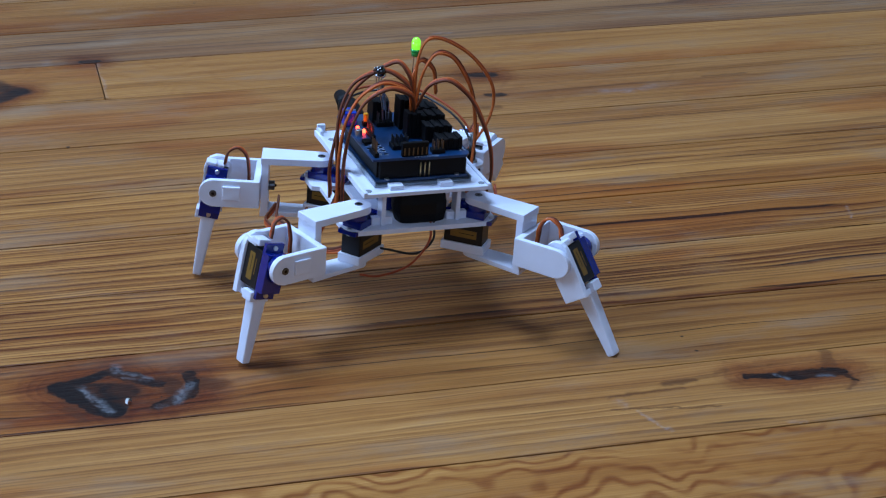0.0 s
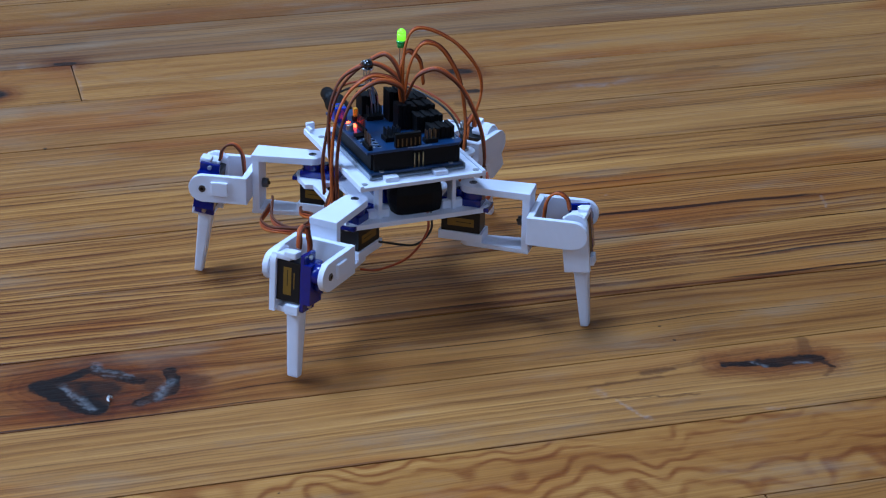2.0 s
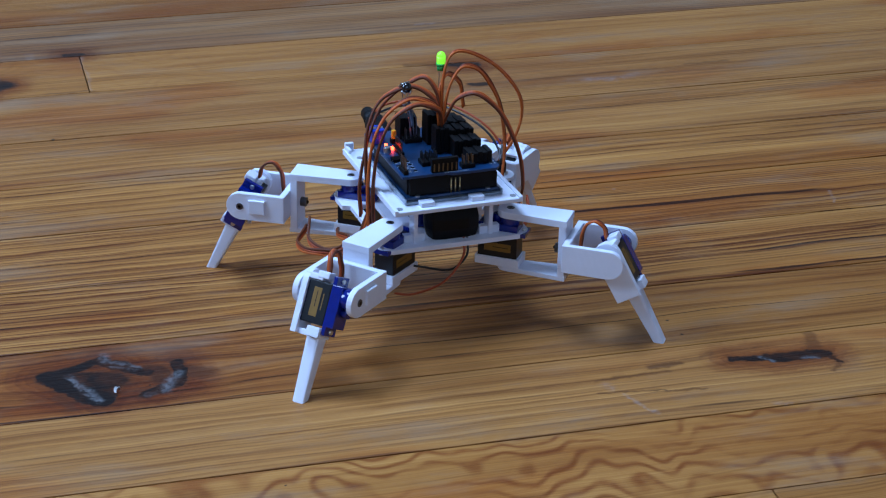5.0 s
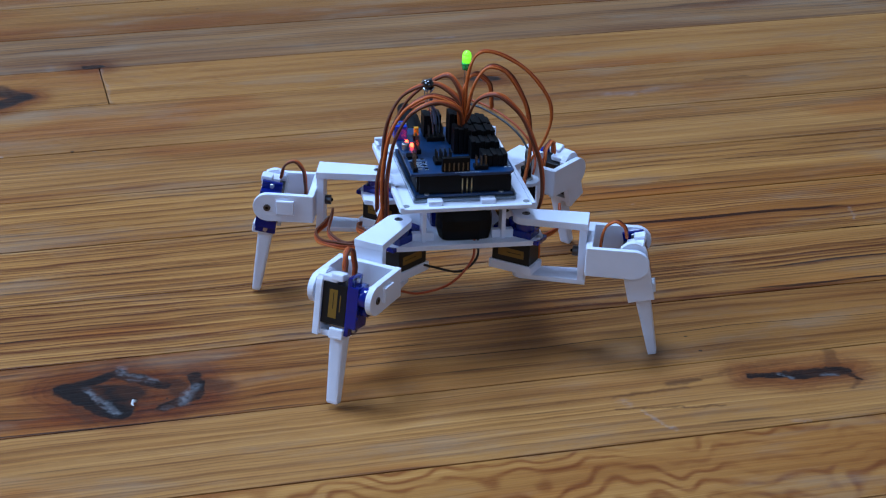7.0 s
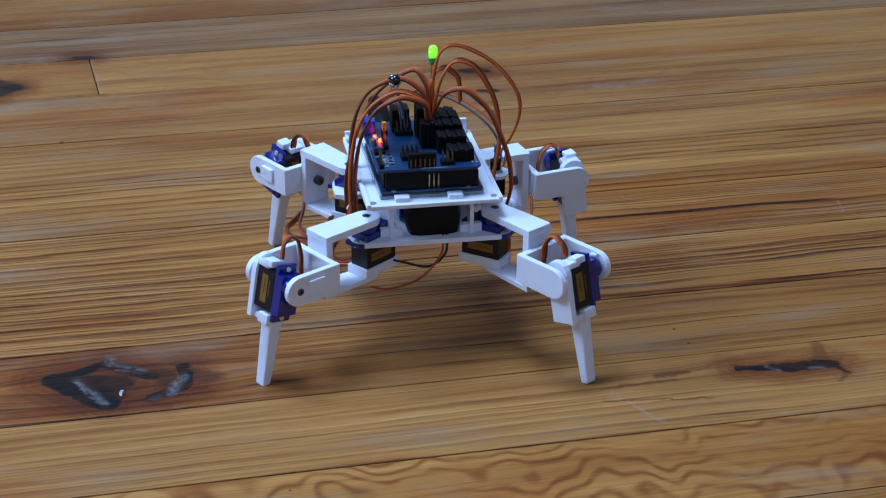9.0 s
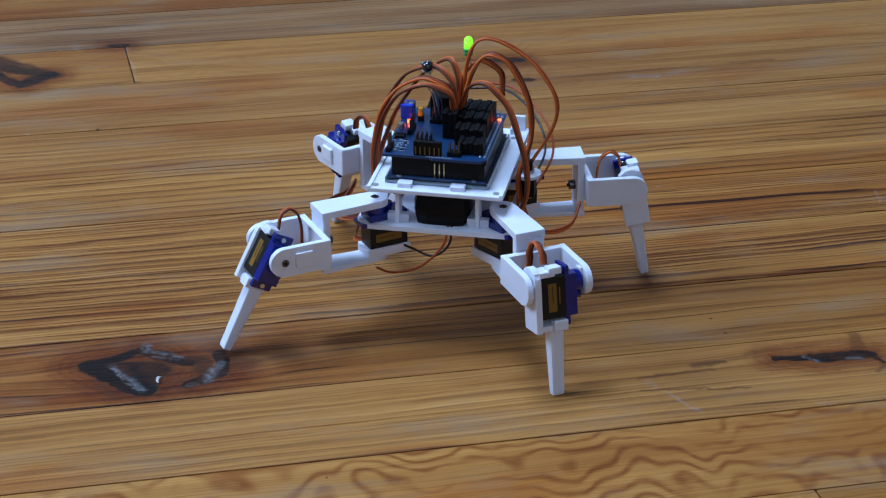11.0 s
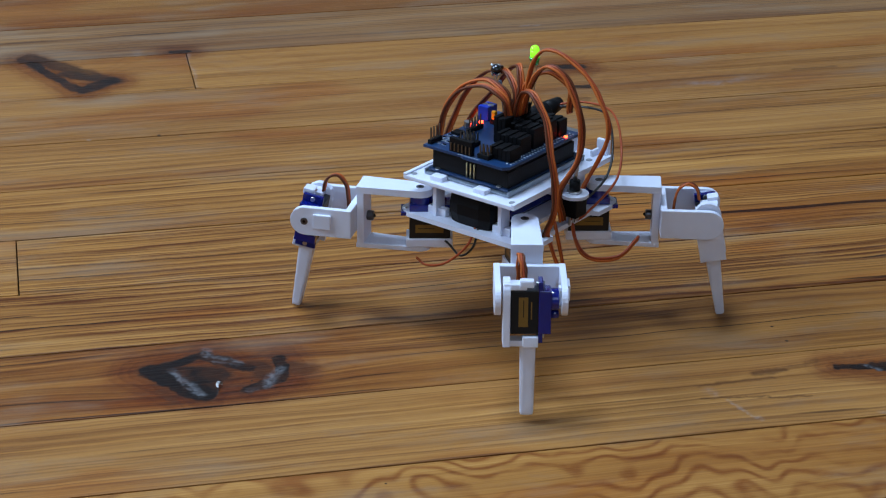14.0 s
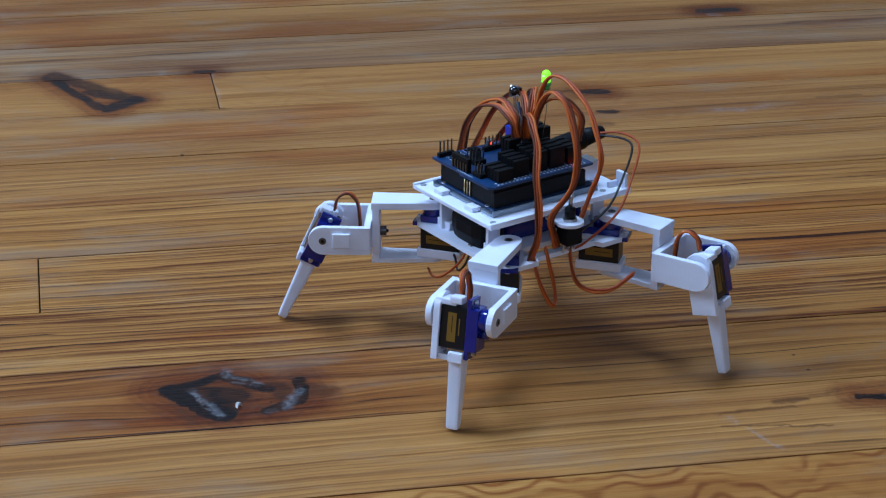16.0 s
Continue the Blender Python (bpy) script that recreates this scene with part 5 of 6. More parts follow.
    walk(leg, [
        (0.0, pose(0.0355, -0.0355, 0, 0, 0, -51.6)),
        (0.3, pose(0.0355, -0.0355, 0, 0, 0, -62.4)),
        (0.5, pose(0.0355, -0.0355, 0, 0, 0, -62.4)),
        (0.7, pose(0.0355, -0.0355, 0, 0, 0, -61.8)),
        (0.8, pose(0.0355, -0.0355, 0, 0, 0, -61.4)),
        (0.9, pose(0.0355, -0.0355, 0, 0, 0, -61.1)),
        (1.0, pose(0.0355, -0.0355, 0, 0, 0, -61.1)),
        (1.5, pose(0.0355, -0.0355, 0, 0, 0, -61.6)),
        (1.6, pose(0.0355, -0.0355, 0, 0, 0, -57.8)),
        (1.8, pose(0.0355, -0.0355, 0, 0, 0, -38.9)),
        (2.0, pose(0.0355, -0.0355, 0, 0, 0, -36.4)),
        (2.1, pose(0.0355, -0.0355, 0, 0, 0, -36.4)),
        (2.2, pose(0.0355, -0.0355, 0, 0, 0, -36.2)),
        (2.3, pose(0.0355, -0.0355, 0, 0, 0, -35.9)),
        (2.4, pose(0.0355, -0.0355, 0, 0, 0, -35.4)),
        (2.5, pose(0.0355, -0.0355, 0, 0, 0, -35.4)),
        (3.0, pose(0.0355, -0.0355, 0, 0, 0, -35.5)),
        (3.5, pose(0.0355, -0.0355, 0, 0, 0, -35.6)),
        (3.7, pose(0.0355, -0.0355, 0, 0, 0, -35.6)),
        (4.6, pose(0.0355, -0.0355, 0, 0, 0, -35.6)),
        (5.2, pose(0.0355, -0.0355, 0, 0, 0, -38.1)),
        (6.0, pose(0.0355, -0.0355, 0, 0, 0, -38.1)),
        (6.5, pose(0.0355, -0.0355, 0, 0, 0, -35.9)),
        (6.7, pose(0.0355, -0.0355, 0, 0, 0, -32.3)),
        (7.0, pose(0.0355, -0.0355, 0, 0, 0, -17.7)),
        (7.1, pose(0.0355, -0.0355, 0, 0, 0, -17.3)),
        (7.2, pose(0.0355, -0.0355, 0, 0, 0, -17.0)),
        (7.3, pose(0.0355, -0.0355, 0, 0, 0, -16.5)),
        (7.5, pose(0.0355, -0.0355, 0, 0, 0, -16.5)),
        (7.8, pose(0.0355, -0.0355, 0, 0, 0, -18.4)),
        (7.9, pose(0.0355, -0.0355, 0, 0, 0, -24.0)),
        (8.0, pose(0.0355, -0.0355, 0, 0, 0, -35.3)),
        (8.2, pose(0.0355, -0.0355, 0, 0, 0, -56.9)),
        (8.3, pose(0.0355, -0.0355, 0, 0, 0, -56.9)),
        (8.4, pose(0.0355, -0.0355, 0, 0, 0, -56.9)),
        (8.5, pose(0.0355, -0.0355, 0, 0, 0, -56.9)),
        (8.7, pose(0.0355, -0.0355, 0, 0, 0, -56.9)),
        (10.7, pose(0.0355, -0.0355, 0, 0, 0, -55.9)),
        (11.0, pose(0.0355, -0.0355, 0, 0, 0, -55.9)),
        (11.2, pose(0.0355, -0.0355, 0, 0, 0, -55.5)),
        (11.5, pose(0.0355, -0.0355, 0, 0, 0, -55.5)),
        (11.6, pose(0.0355, -0.0355, 0, 0, 0, -49.6)),
        (11.9, pose(0.0355, -0.0355, 0, 0, 0, -18.1)),
        (12.0, pose(0.0355, -0.0355, 0, 0, 0, -16.2)),
        (12.5, pose(0.0355, -0.0355, 0, 0, 0, -15.9)),
        (12.6, pose(0.0355, -0.0355, 0, 0, 0, -16.2)),
        (12.7, pose(0.0355, -0.0355, 0, 0, 0, -16.8)),
        (12.8, pose(0.0355, -0.0355, 0, 0, 0, -17.4)),
        (12.9, pose(0.0355, -0.0355, 0, 0, 0, -17.8)),
        (13.0, pose(0.0355, -0.0355, 0, 0, 0, -17.8)),
        (13.1, pose(0.0355, -0.0355, 0, 0, 0, -37.0)),
        (13.2, pose(0.0355, -0.0355, 0, 0, 0, -56.8)),
        (13.3, pose(0.0355, -0.0355, 0, 0, 0, -56.8)),
        (13.4, pose(0.0355, -0.0355, 0, 0, 0, -56.8)),
        (13.5, pose(0.0355, -0.0355, 0, 0, 0, -56.8)),
        (13.6, pose(0.0355, -0.0355, 0, 0, 0, -55.5)),
        (13.7, pose(0.0355, -0.0355, 0, 0, 0, -53.6)),
        (13.8, pose(0.0355, -0.0355, 0, 0, 0, -52.2)),
        (14.0, pose(0.0355, -0.0355, 0, 0, 0, -52.2)),
        (14.1, pose(0.0355, -0.0355, 0, 0, 0, -47.0)),
        (14.4, pose(0.0355, -0.0355, 0, 0, 0, -18.6)),
        (14.5, pose(0.0355, -0.0355, 0, 0, 0, -17.6)),
        (15.0, pose(0.0355, -0.0355, 0, 0, 0, -18.5)),
        (15.1, pose(0.0355, -0.0355, 0, 0, 0, -18.1)),
        (15.2, pose(0.0355, -0.0355, 0, 0, 0, -17.6)),
        (15.3, pose(0.0355, -0.0355, 0, 0, 0, -17.1)),
        (15.4, pose(0.0355, -0.0355, 0, 0, 0, -16.8)),
        (15.5, pose(0.0355, -0.0355, 0, 0, 0, -16.8)),
        (15.6, pose(0.0355, -0.0355, 0, 0, 0, -25.3)),
        (15.7, pose(0.0355, -0.0355, 0, 0, 0, -33.0)),
        (15.8, pose(0.0355, -0.0355, 0, 0, 0, -51.0)),
        (15.9, pose(0.0355, -0.0355, 0, 0, 0, -59.2)),
        (16.0, pose(0.0355, -0.0355, 0, 0, 0, -59.2)),
    ])
    for part_of_knee in (shin, servo):
        walk(part_of_knee, [
            (0.0, pose(R_KNEE, 0, Z_KNEE, 0, -33.0, 0)),
            (0.3, pose(R_KNEE, 0, Z_KNEE, 0, -13.6, 0)),
            (0.5, pose(R_KNEE, 0, Z_KNEE, 0, -13.6, 0)),
            (0.7, pose(R_KNEE, 0, Z_KNEE, 0, -13.4, 0)),
            (0.8, pose(R_KNEE, 0, Z_KNEE, 0, -13.3, 0)),
            (0.9, pose(R_KNEE, 0, Z_KNEE, 0, -13.2, 0)),
            (1.0, pose(R_KNEE, 0, Z_KNEE, 0, -13.2, 0)),
            (1.5, pose(R_KNEE, 0, Z_KNEE, 0, -12.2, 0)),
            (1.6, pose(R_KNEE, 0, Z_KNEE, 0, -11.3, 0)),
            (1.8, pose(R_KNEE, 0, Z_KNEE, 0, -6.8, 0)),
            (2.0, pose(R_KNEE, 0, Z_KNEE, 0, -6.2, 0)),
            (2.1, pose(R_KNEE, 0, Z_KNEE, 0, -6.2, 0)),
            (2.2, pose(R_KNEE, 0, Z_KNEE, 0, -26.0, 0)),
            (2.3, pose(R_KNEE, 0, Z_KNEE, 0, -46.0, 0)),
            (2.4, pose(R_KNEE, 0, Z_KNEE, 0, -73.1, 0)),
            (2.5, pose(R_KNEE, 0, Z_KNEE, 0, -73.1, 0)),
            (3.0, pose(R_KNEE, 0, Z_KNEE, 0, -74.5, 0)),
            (3.5, pose(R_KNEE, 0, Z_KNEE, 0, -75.3, 0)),
            (3.7, pose(R_KNEE, 0, Z_KNEE, 0, -75.3, 0)),
            (4.6, pose(R_KNEE, 0, Z_KNEE, 0, -75.3, 0)),
            (5.2, pose(R_KNEE, 0, Z_KNEE, 0, -14.3, 0)),
            (6.0, pose(R_KNEE, 0, Z_KNEE, 0, -14.3, 0)),
            (6.5, pose(R_KNEE, 0, Z_KNEE, 0, -13.0, 0)),
            (6.7, pose(R_KNEE, 0, Z_KNEE, 0, -13.0, 0)),
            (7.0, pose(R_KNEE, 0, Z_KNEE, 0, -12.8, 0)),
            (7.1, pose(R_KNEE, 0, Z_KNEE, 0, -12.3, 0)),
            (7.2, pose(R_KNEE, 0, Z_KNEE, 0, -11.8, 0)),
            (7.3, pose(R_KNEE, 0, Z_KNEE, 0, -11.1, 0)),
            (7.5, pose(R_KNEE, 0, Z_KNEE, 0, -11.1, 0)),
            (7.8, pose(R_KNEE, 0, Z_KNEE, 0, -12.7, 0)),
            (7.9, pose(R_KNEE, 0, Z_KNEE, 0, -30.0, 0)),
            (8.0, pose(R_KNEE, 0, Z_KNEE, 0, -27.1, 0)),
            (8.2, pose(R_KNEE, 0, Z_KNEE, 0, -13.1, 0)),
            (8.3, pose(R_KNEE, 0, Z_KNEE, 0, -13.1, 0)),
            (8.4, pose(R_KNEE, 0, Z_KNEE, 0, -13.1, 0)),
            (8.5, pose(R_KNEE, 0, Z_KNEE, 0, -13.1, 0)),
            (8.7, pose(R_KNEE, 0, Z_KNEE, 0, -13.1, 0)),
            (10.7, pose(R_KNEE, 0, Z_KNEE, 0, -8.7, 0)),
            (11.0, pose(R_KNEE, 0, Z_KNEE, 0, -8.7, 0)),
            (11.2, pose(R_KNEE, 0, Z_KNEE, 0, -7.3, 0)),
            (11.5, pose(R_KNEE, 0, Z_KNEE, 0, -7.3, 0)),
            (11.6, pose(R_KNEE, 0, Z_KNEE, 0, -7.4, 0)),
            (11.9, pose(R_KNEE, 0, Z_KNEE, 0, -7.6, 0)),
            (12.0, pose(R_KNEE, 0, Z_KNEE, 0, -7.6, 0)),
            (12.5, pose(R_KNEE, 0, Z_KNEE, 0, -7.1, 0)),
            (12.6, pose(R_KNEE, 0, Z_KNEE, 0, -9.7, 0)),
            (12.7, pose(R_KNEE, 0, Z_KNEE, 0, -13.4, 0)),
            (12.8, pose(R_KNEE, 0, Z_KNEE, 0, -17.2, 0)),
            (12.9, pose(R_KNEE, 0, Z_KNEE, 0, -19.8, 0)),
            (13.0, pose(R_KNEE, 0, Z_KNEE, 0, -19.8, 0)),
            (13.1, pose(R_KNEE, 0, Z_KNEE, 0, -18.0, 0)),
            (13.2, pose(R_KNEE, 0, Z_KNEE, 0, -8.4, 0)),
            (13.3, pose(R_KNEE, 0, Z_KNEE, 0, -8.4, 0)),
            (13.4, pose(R_KNEE, 0, Z_KNEE, 0, -8.4, 0)),
            (13.5, pose(R_KNEE, 0, Z_KNEE, 0, -8.4, 0)),
            (13.6, pose(R_KNEE, 0, Z_KNEE, 0, -8.8, 0)),
            (13.7, pose(R_KNEE, 0, Z_KNEE, 0, -9.3, 0)),
            (13.8, pose(R_KNEE, 0, Z_KNEE, 0, -9.8, 0)),
            (14.0, pose(R_KNEE, 0, Z_KNEE, 0, -9.8, 0)),
            (14.1, pose(R_KNEE, 0, Z_KNEE, 0, -9.4, 0)),
            (14.4, pose(R_KNEE, 0, Z_KNEE, 0, -7.7, 0)),
            (14.5, pose(R_KNEE, 0, Z_KNEE, 0, -7.7, 0)),
            (15.0, pose(R_KNEE, 0, Z_KNEE, 0, -5.0, 0)),
            (15.1, pose(R_KNEE, 0, Z_KNEE, 0, -6.9, 0)),
            (15.2, pose(R_KNEE, 0, Z_KNEE, 0, -9.7, 0)),
            (15.3, pose(R_KNEE, 0, Z_KNEE, 0, -12.6, 0)),
            (15.4, pose(R_KNEE, 0, Z_KNEE, 0, -14.4, 0)),
            (15.5, pose(R_KNEE, 0, Z_KNEE, 0, -14.4, 0)),
            (15.6, pose(R_KNEE, 0, Z_KNEE, 0, -13.6, 0)),
            (15.7, pose(R_KNEE, 0, Z_KNEE, 0, -18.0, 0)),
            (15.8, pose(R_KNEE, 0, Z_KNEE, 0, -18.0, 0)),
            (15.9, pose(R_KNEE, 0, Z_KNEE, 0, -10.2, 0)),
            (16.0, pose(R_KNEE, 0, Z_KNEE, 0, -10.2, 0)),
        ])
    leg, shin, servo = legs["bl"]
    walk(leg, [
        (0.0, pose(-0.0355, 0.0355, 0, 0, 0, 161.4)),
        (0.3, pose(-0.0355, 0.0355, 0, 0, 0, 158.6)),
        (0.5, pose(-0.0355, 0.0355, 0, 0, 0, 158.6)),
        (0.7, pose(-0.0355, 0.0355, 0, 0, 0, 158.9)),
        (0.8, pose(-0.0355, 0.0355, 0, 0, 0, 159.1)),
        (0.9, pose(-0.0355, 0.0355, 0, 0, 0, 159.2)),
        (1.0, pose(-0.0355, 0.0355, 0, 0, 0, 159.2)),
        (1.5, pose(-0.0355, 0.0355, 0, 0, 0, 158.6)),
        (1.6, pose(-0.0355, 0.0355, 0, 0, 0, 157.1)),
        (1.8, pose(-0.0355, 0.0355, 0, 0, 0, 152.3)),
        (2.0, pose(-0.0355, 0.0355, 0, 0, 0, 148.1)),
        (2.1, pose(-0.0355, 0.0355, 0, 0, 0, 148.1)),
        (2.2, pose(-0.0355, 0.0355, 0, 0, 0, 147.9)),
        (2.3, pose(-0.0355, 0.0355, 0, 0, 0, 147.5)),
        (2.4, pose(-0.0355, 0.0355, 0, 0, 0, 146.9)),
        (2.5, pose(-0.0355, 0.0355, 0, 0, 0, 146.9)),
        (3.0, pose(-0.0355, 0.0355, 0, 0, 0, 146.6)),
        (3.5, pose(-0.0355, 0.0355, 0, 0, 0, 145.7)),
        (3.7, pose(-0.0355, 0.0355, 0, 0, 0, 145.7)),
        (4.6, pose(-0.0355, 0.0355, 0, 0, 0, 145.7)),
        (5.2, pose(-0.0355, 0.0355, 0, 0, 0, 147.2)),
        (6.0, pose(-0.0355, 0.0355, 0, 0, 0, 147.2)),
        (6.5, pose(-0.0355, 0.0355, 0, 0, 0, 152.8)),
        (6.7, pose(-0.0355, 0.0355, 0, 0, 0, 155.2)),
        (7.0, pose(-0.0355, 0.0355, 0, 0, 0, 165.2)),
        (7.1, pose(-0.0355, 0.0355, 0, 0, 0, 154.2)),
        (7.2, pose(-0.0355, 0.0355, 0, 0, 0, 139.0)),
        (7.3, pose(-0.0355, 0.0355, 0, 0, 0, 128.7)),
        (7.5, pose(-0.0355, 0.0355, 0, 0, 0, 128.7)),
        (7.8, pose(-0.0355, 0.0355, 0, 0, 0, 128.8)),
        (7.9, pose(-0.0355, 0.0355, 0, 0, 0, 129.2)),
        (8.0, pose(-0.0355, 0.0355, 0, 0, 0, 130.0)),
        (8.2, pose(-0.0355, 0.0355, 0, 0, 0, 126.8)),
        (8.3, pose(-0.0355, 0.0355, 0, 0, 0, 124.7)),
        (8.4, pose(-0.0355, 0.0355, 0, 0, 0, 121.5)),
        (8.5, pose(-0.0355, 0.0355, 0, 0, 0, 119.4)),
        (8.7, pose(-0.0355, 0.0355, 0, 0, 0, 119.4)),
        (10.7, pose(-0.0355, 0.0355, 0, 0, 0, 134.0)),
        (11.0, pose(-0.0355, 0.0355, 0, 0, 0, 134.0)),
        (11.2, pose(-0.0355, 0.0355, 0, 0, 0, 149.5)),
        (11.5, pose(-0.0355, 0.0355, 0, 0, 0, 149.5)),
        (11.6, pose(-0.0355, 0.0355, 0, 0, 0, 152.1)),
        (11.9, pose(-0.0355, 0.0355, 0, 0, 0, 166.3)),
        (12.0, pose(-0.0355, 0.0355, 0, 0, 0, 167.2)),
        (12.5, pose(-0.0355, 0.0355, 0, 0, 0, 143.0)),
        (12.6, pose(-0.0355, 0.0355, 0, 0, 0, 141.6)),
        (12.7, pose(-0.0355, 0.0355, 0, 0, 0, 139.6)),
        (12.8, pose(-0.0355, 0.0355, 0, 0, 0, 137.5)),
        (12.9, pose(-0.0355, 0.0355, 0, 0, 0, 136.1)),
        (13.0, pose(-0.0355, 0.0355, 0, 0, 0, 136.1)),
        (13.1, pose(-0.0355, 0.0355, 0, 0, 0, 135.7)),
        (13.2, pose(-0.0355, 0.0355, 0, 0, 0, 135.4)),
        (13.3, pose(-0.0355, 0.0355, 0, 0, 0, 135.0)),
        (13.4, pose(-0.0355, 0.0355, 0, 0, 0, 134.7)),
        (13.5, pose(-0.0355, 0.0355, 0, 0, 0, 134.6)),
        (13.6, pose(-0.0355, 0.0355, 0, 0, 0, 134.7)),
        (13.7, pose(-0.0355, 0.0355, 0, 0, 0, 134.9)),
        (13.8, pose(-0.0355, 0.0355, 0, 0, 0, 135.0)),
        (14.0, pose(-0.0355, 0.0355, 0, 0, 0, 135.0)),
        (14.1, pose(-0.0355, 0.0355, 0, 0, 0, 135.0)),
        (14.4, pose(-0.0355, 0.0355, 0, 0, 0, 135.0)),
        (14.5, pose(-0.0355, 0.0355, 0, 0, 0, 135.0)),
        (15.0, pose(-0.0355, 0.0355, 0, 0, 0, 135.1)),
        (15.1, pose(-0.0355, 0.0355, 0, 0, 0, 135.1)),
        (15.2, pose(-0.0355, 0.0355, 0, 0, 0, 135.1)),
        (15.3, pose(-0.0355, 0.0355, 0, 0, 0, 135.2)),
        (15.4, pose(-0.0355, 0.0355, 0, 0, 0, 135.2)),
        (15.5, pose(-0.0355, 0.0355, 0, 0, 0, 135.2)),
        (15.6, pose(-0.0355, 0.0355, 0, 0, 0, 135.0)),
        (15.7, pose(-0.0355, 0.0355, 0, 0, 0, 134.6)),
        (15.8, pose(-0.0355, 0.0355, 0, 0, 0, 134.2)),
        (15.9, pose(-0.0355, 0.0355, 0, 0, 0, 134.0)),
        (16.0, pose(-0.0355, 0.0355, 0, 0, 0, 134.0)),
    ])
    for part_of_knee in (shin, servo):
        walk(part_of_knee, [
            (0.0, pose(R_KNEE, 0, Z_KNEE, 0, -9.2, 0)),
            (0.3, pose(R_KNEE, 0, Z_KNEE, 0, -10.4, 0)),
            (0.5, pose(R_KNEE, 0, Z_KNEE, 0, -10.4, 0)),
            (0.7, pose(R_KNEE, 0, Z_KNEE, 0, -10.2, 0)),
            (0.8, pose(R_KNEE, 0, Z_KNEE, 0, -10.0, 0)),
            (0.9, pose(R_KNEE, 0, Z_KNEE, 0, -9.9, 0)),
            (1.0, pose(R_KNEE, 0, Z_KNEE, 0, -9.9, 0)),
            (1.5, pose(R_KNEE, 0, Z_KNEE, 0, -10.4, 0)),
            (1.6, pose(R_KNEE, 0, Z_KNEE, 0, -10.1, 0)),
            (1.8, pose(R_KNEE, 0, Z_KNEE, 0, -9.2, 0)),
            (2.0, pose(R_KNEE, 0, Z_KNEE, 0, -8.4, 0)),
            (2.1, pose(R_KNEE, 0, Z_KNEE, 0, -8.4, 0)),
            (2.2, pose(R_KNEE, 0, Z_KNEE, 0, -24.0, 0)),
            (2.3, pose(R_KNEE, 0, Z_KNEE, 0, -46.0, 0)),
            (2.4, pose(R_KNEE, 0, Z_KNEE, 0, -72.0, 0)),
            (2.5, pose(R_KNEE, 0, Z_KNEE, 0, -72.0, 0)),
            (3.0, pose(R_KNEE, 0, Z_KNEE, 0, -72.8, 0)),
            (3.5, pose(R_KNEE, 0, Z_KNEE, 0, -72.8, 0)),
            (3.7, pose(R_KNEE, 0, Z_KNEE, 0, -72.8, 0)),
            (4.6, pose(R_KNEE, 0, Z_KNEE, 0, -72.8, 0)),
            (5.2, pose(R_KNEE, 0, Z_KNEE, 0, -10.5, 0)),
            (6.0, pose(R_KNEE, 0, Z_KNEE, 0, -10.5, 0)),
            (6.5, pose(R_KNEE, 0, Z_KNEE, 0, -9.3, 0)),
            (6.7, pose(R_KNEE, 0, Z_KNEE, 0, -9.2, 0)),
            (7.0, pose(R_KNEE, 0, Z_KNEE, 0, -8.7, 0)),
            (7.1, pose(R_KNEE, 0, Z_KNEE, 0, -32.0, 0)),
            (7.2, pose(R_KNEE, 0, Z_KNEE, 0, -32.0, 0)),
            (7.3, pose(R_KNEE, 0, Z_KNEE, 0, -16.9, 0)),
            (7.5, pose(R_KNEE, 0, Z_KNEE, 0, -16.9, 0)),
            (7.8, pose(R_KNEE, 0, Z_KNEE, 0, -16.3, 0)),
            (7.9, pose(R_KNEE, 0, Z_KNEE, 0, -14.5, 0)),
            (8.0, pose(R_KNEE, 0, Z_KNEE, 0, -11.1, 0)),
            (8.2, pose(R_KNEE, 0, Z_KNEE, 0, -11.5, 0)),
            (8.3, pose(R_KNEE, 0, Z_KNEE, 0, -11.8, 0)),
            (8.4, pose(R_KNEE, 0, Z_KNEE, 0, -12.2, 0)),
            (8.5, pose(R_KNEE, 0, Z_KNEE, 0, -12.4, 0)),
            (8.7, pose(R_KNEE, 0, Z_KNEE, 0, -12.4, 0)),
            (10.7, pose(R_KNEE, 0, Z_KNEE, 0, -15.9, 0)),
            (11.0, pose(R_KNEE, 0, Z_KNEE, 0, -15.9, 0)),
            (11.2, pose(R_KNEE, 0, Z_KNEE, 0, -3.9, 0)),
            (11.5, pose(R_KNEE, 0, Z_KNEE, 0, -3.9, 0)),
            (11.6, pose(R_KNEE, 0, Z_KNEE, 0, -4.2, 0)),
            (11.9, pose(R_KNEE, 0, Z_KNEE, 0, -5.9, 0)),
            (12.0, pose(R_KNEE, 0, Z_KNEE, 0, -6.0, 0)),
            (12.5, pose(R_KNEE, 0, Z_KNEE, 0, -4.3, 0)),
            (12.6, pose(R_KNEE, 0, Z_KNEE, 0, -3.7, 0)),
            (12.7, pose(R_KNEE, 0, Z_KNEE, 0, -2.7, 0)),
            (12.8, pose(R_KNEE, 0, Z_KNEE, 0, -1.7, 0)),
            (12.9, pose(R_KNEE, 0, Z_KNEE, 0, -1.0, 0)),
            (13.0, pose(R_KNEE, 0, Z_KNEE, 0, -1.0, 0)),
            (13.1, pose(R_KNEE, 0, Z_KNEE, 0, 5.4, 0)),
            (13.2, pose(R_KNEE, 0, Z_KNEE, 0, 9.7, 0)),
            (13.3, pose(R_KNEE, 0, Z_KNEE, 0, 14.0, 0)),
            (13.4, pose(R_KNEE, 0, Z_KNEE, 0, 18.2, 0)),
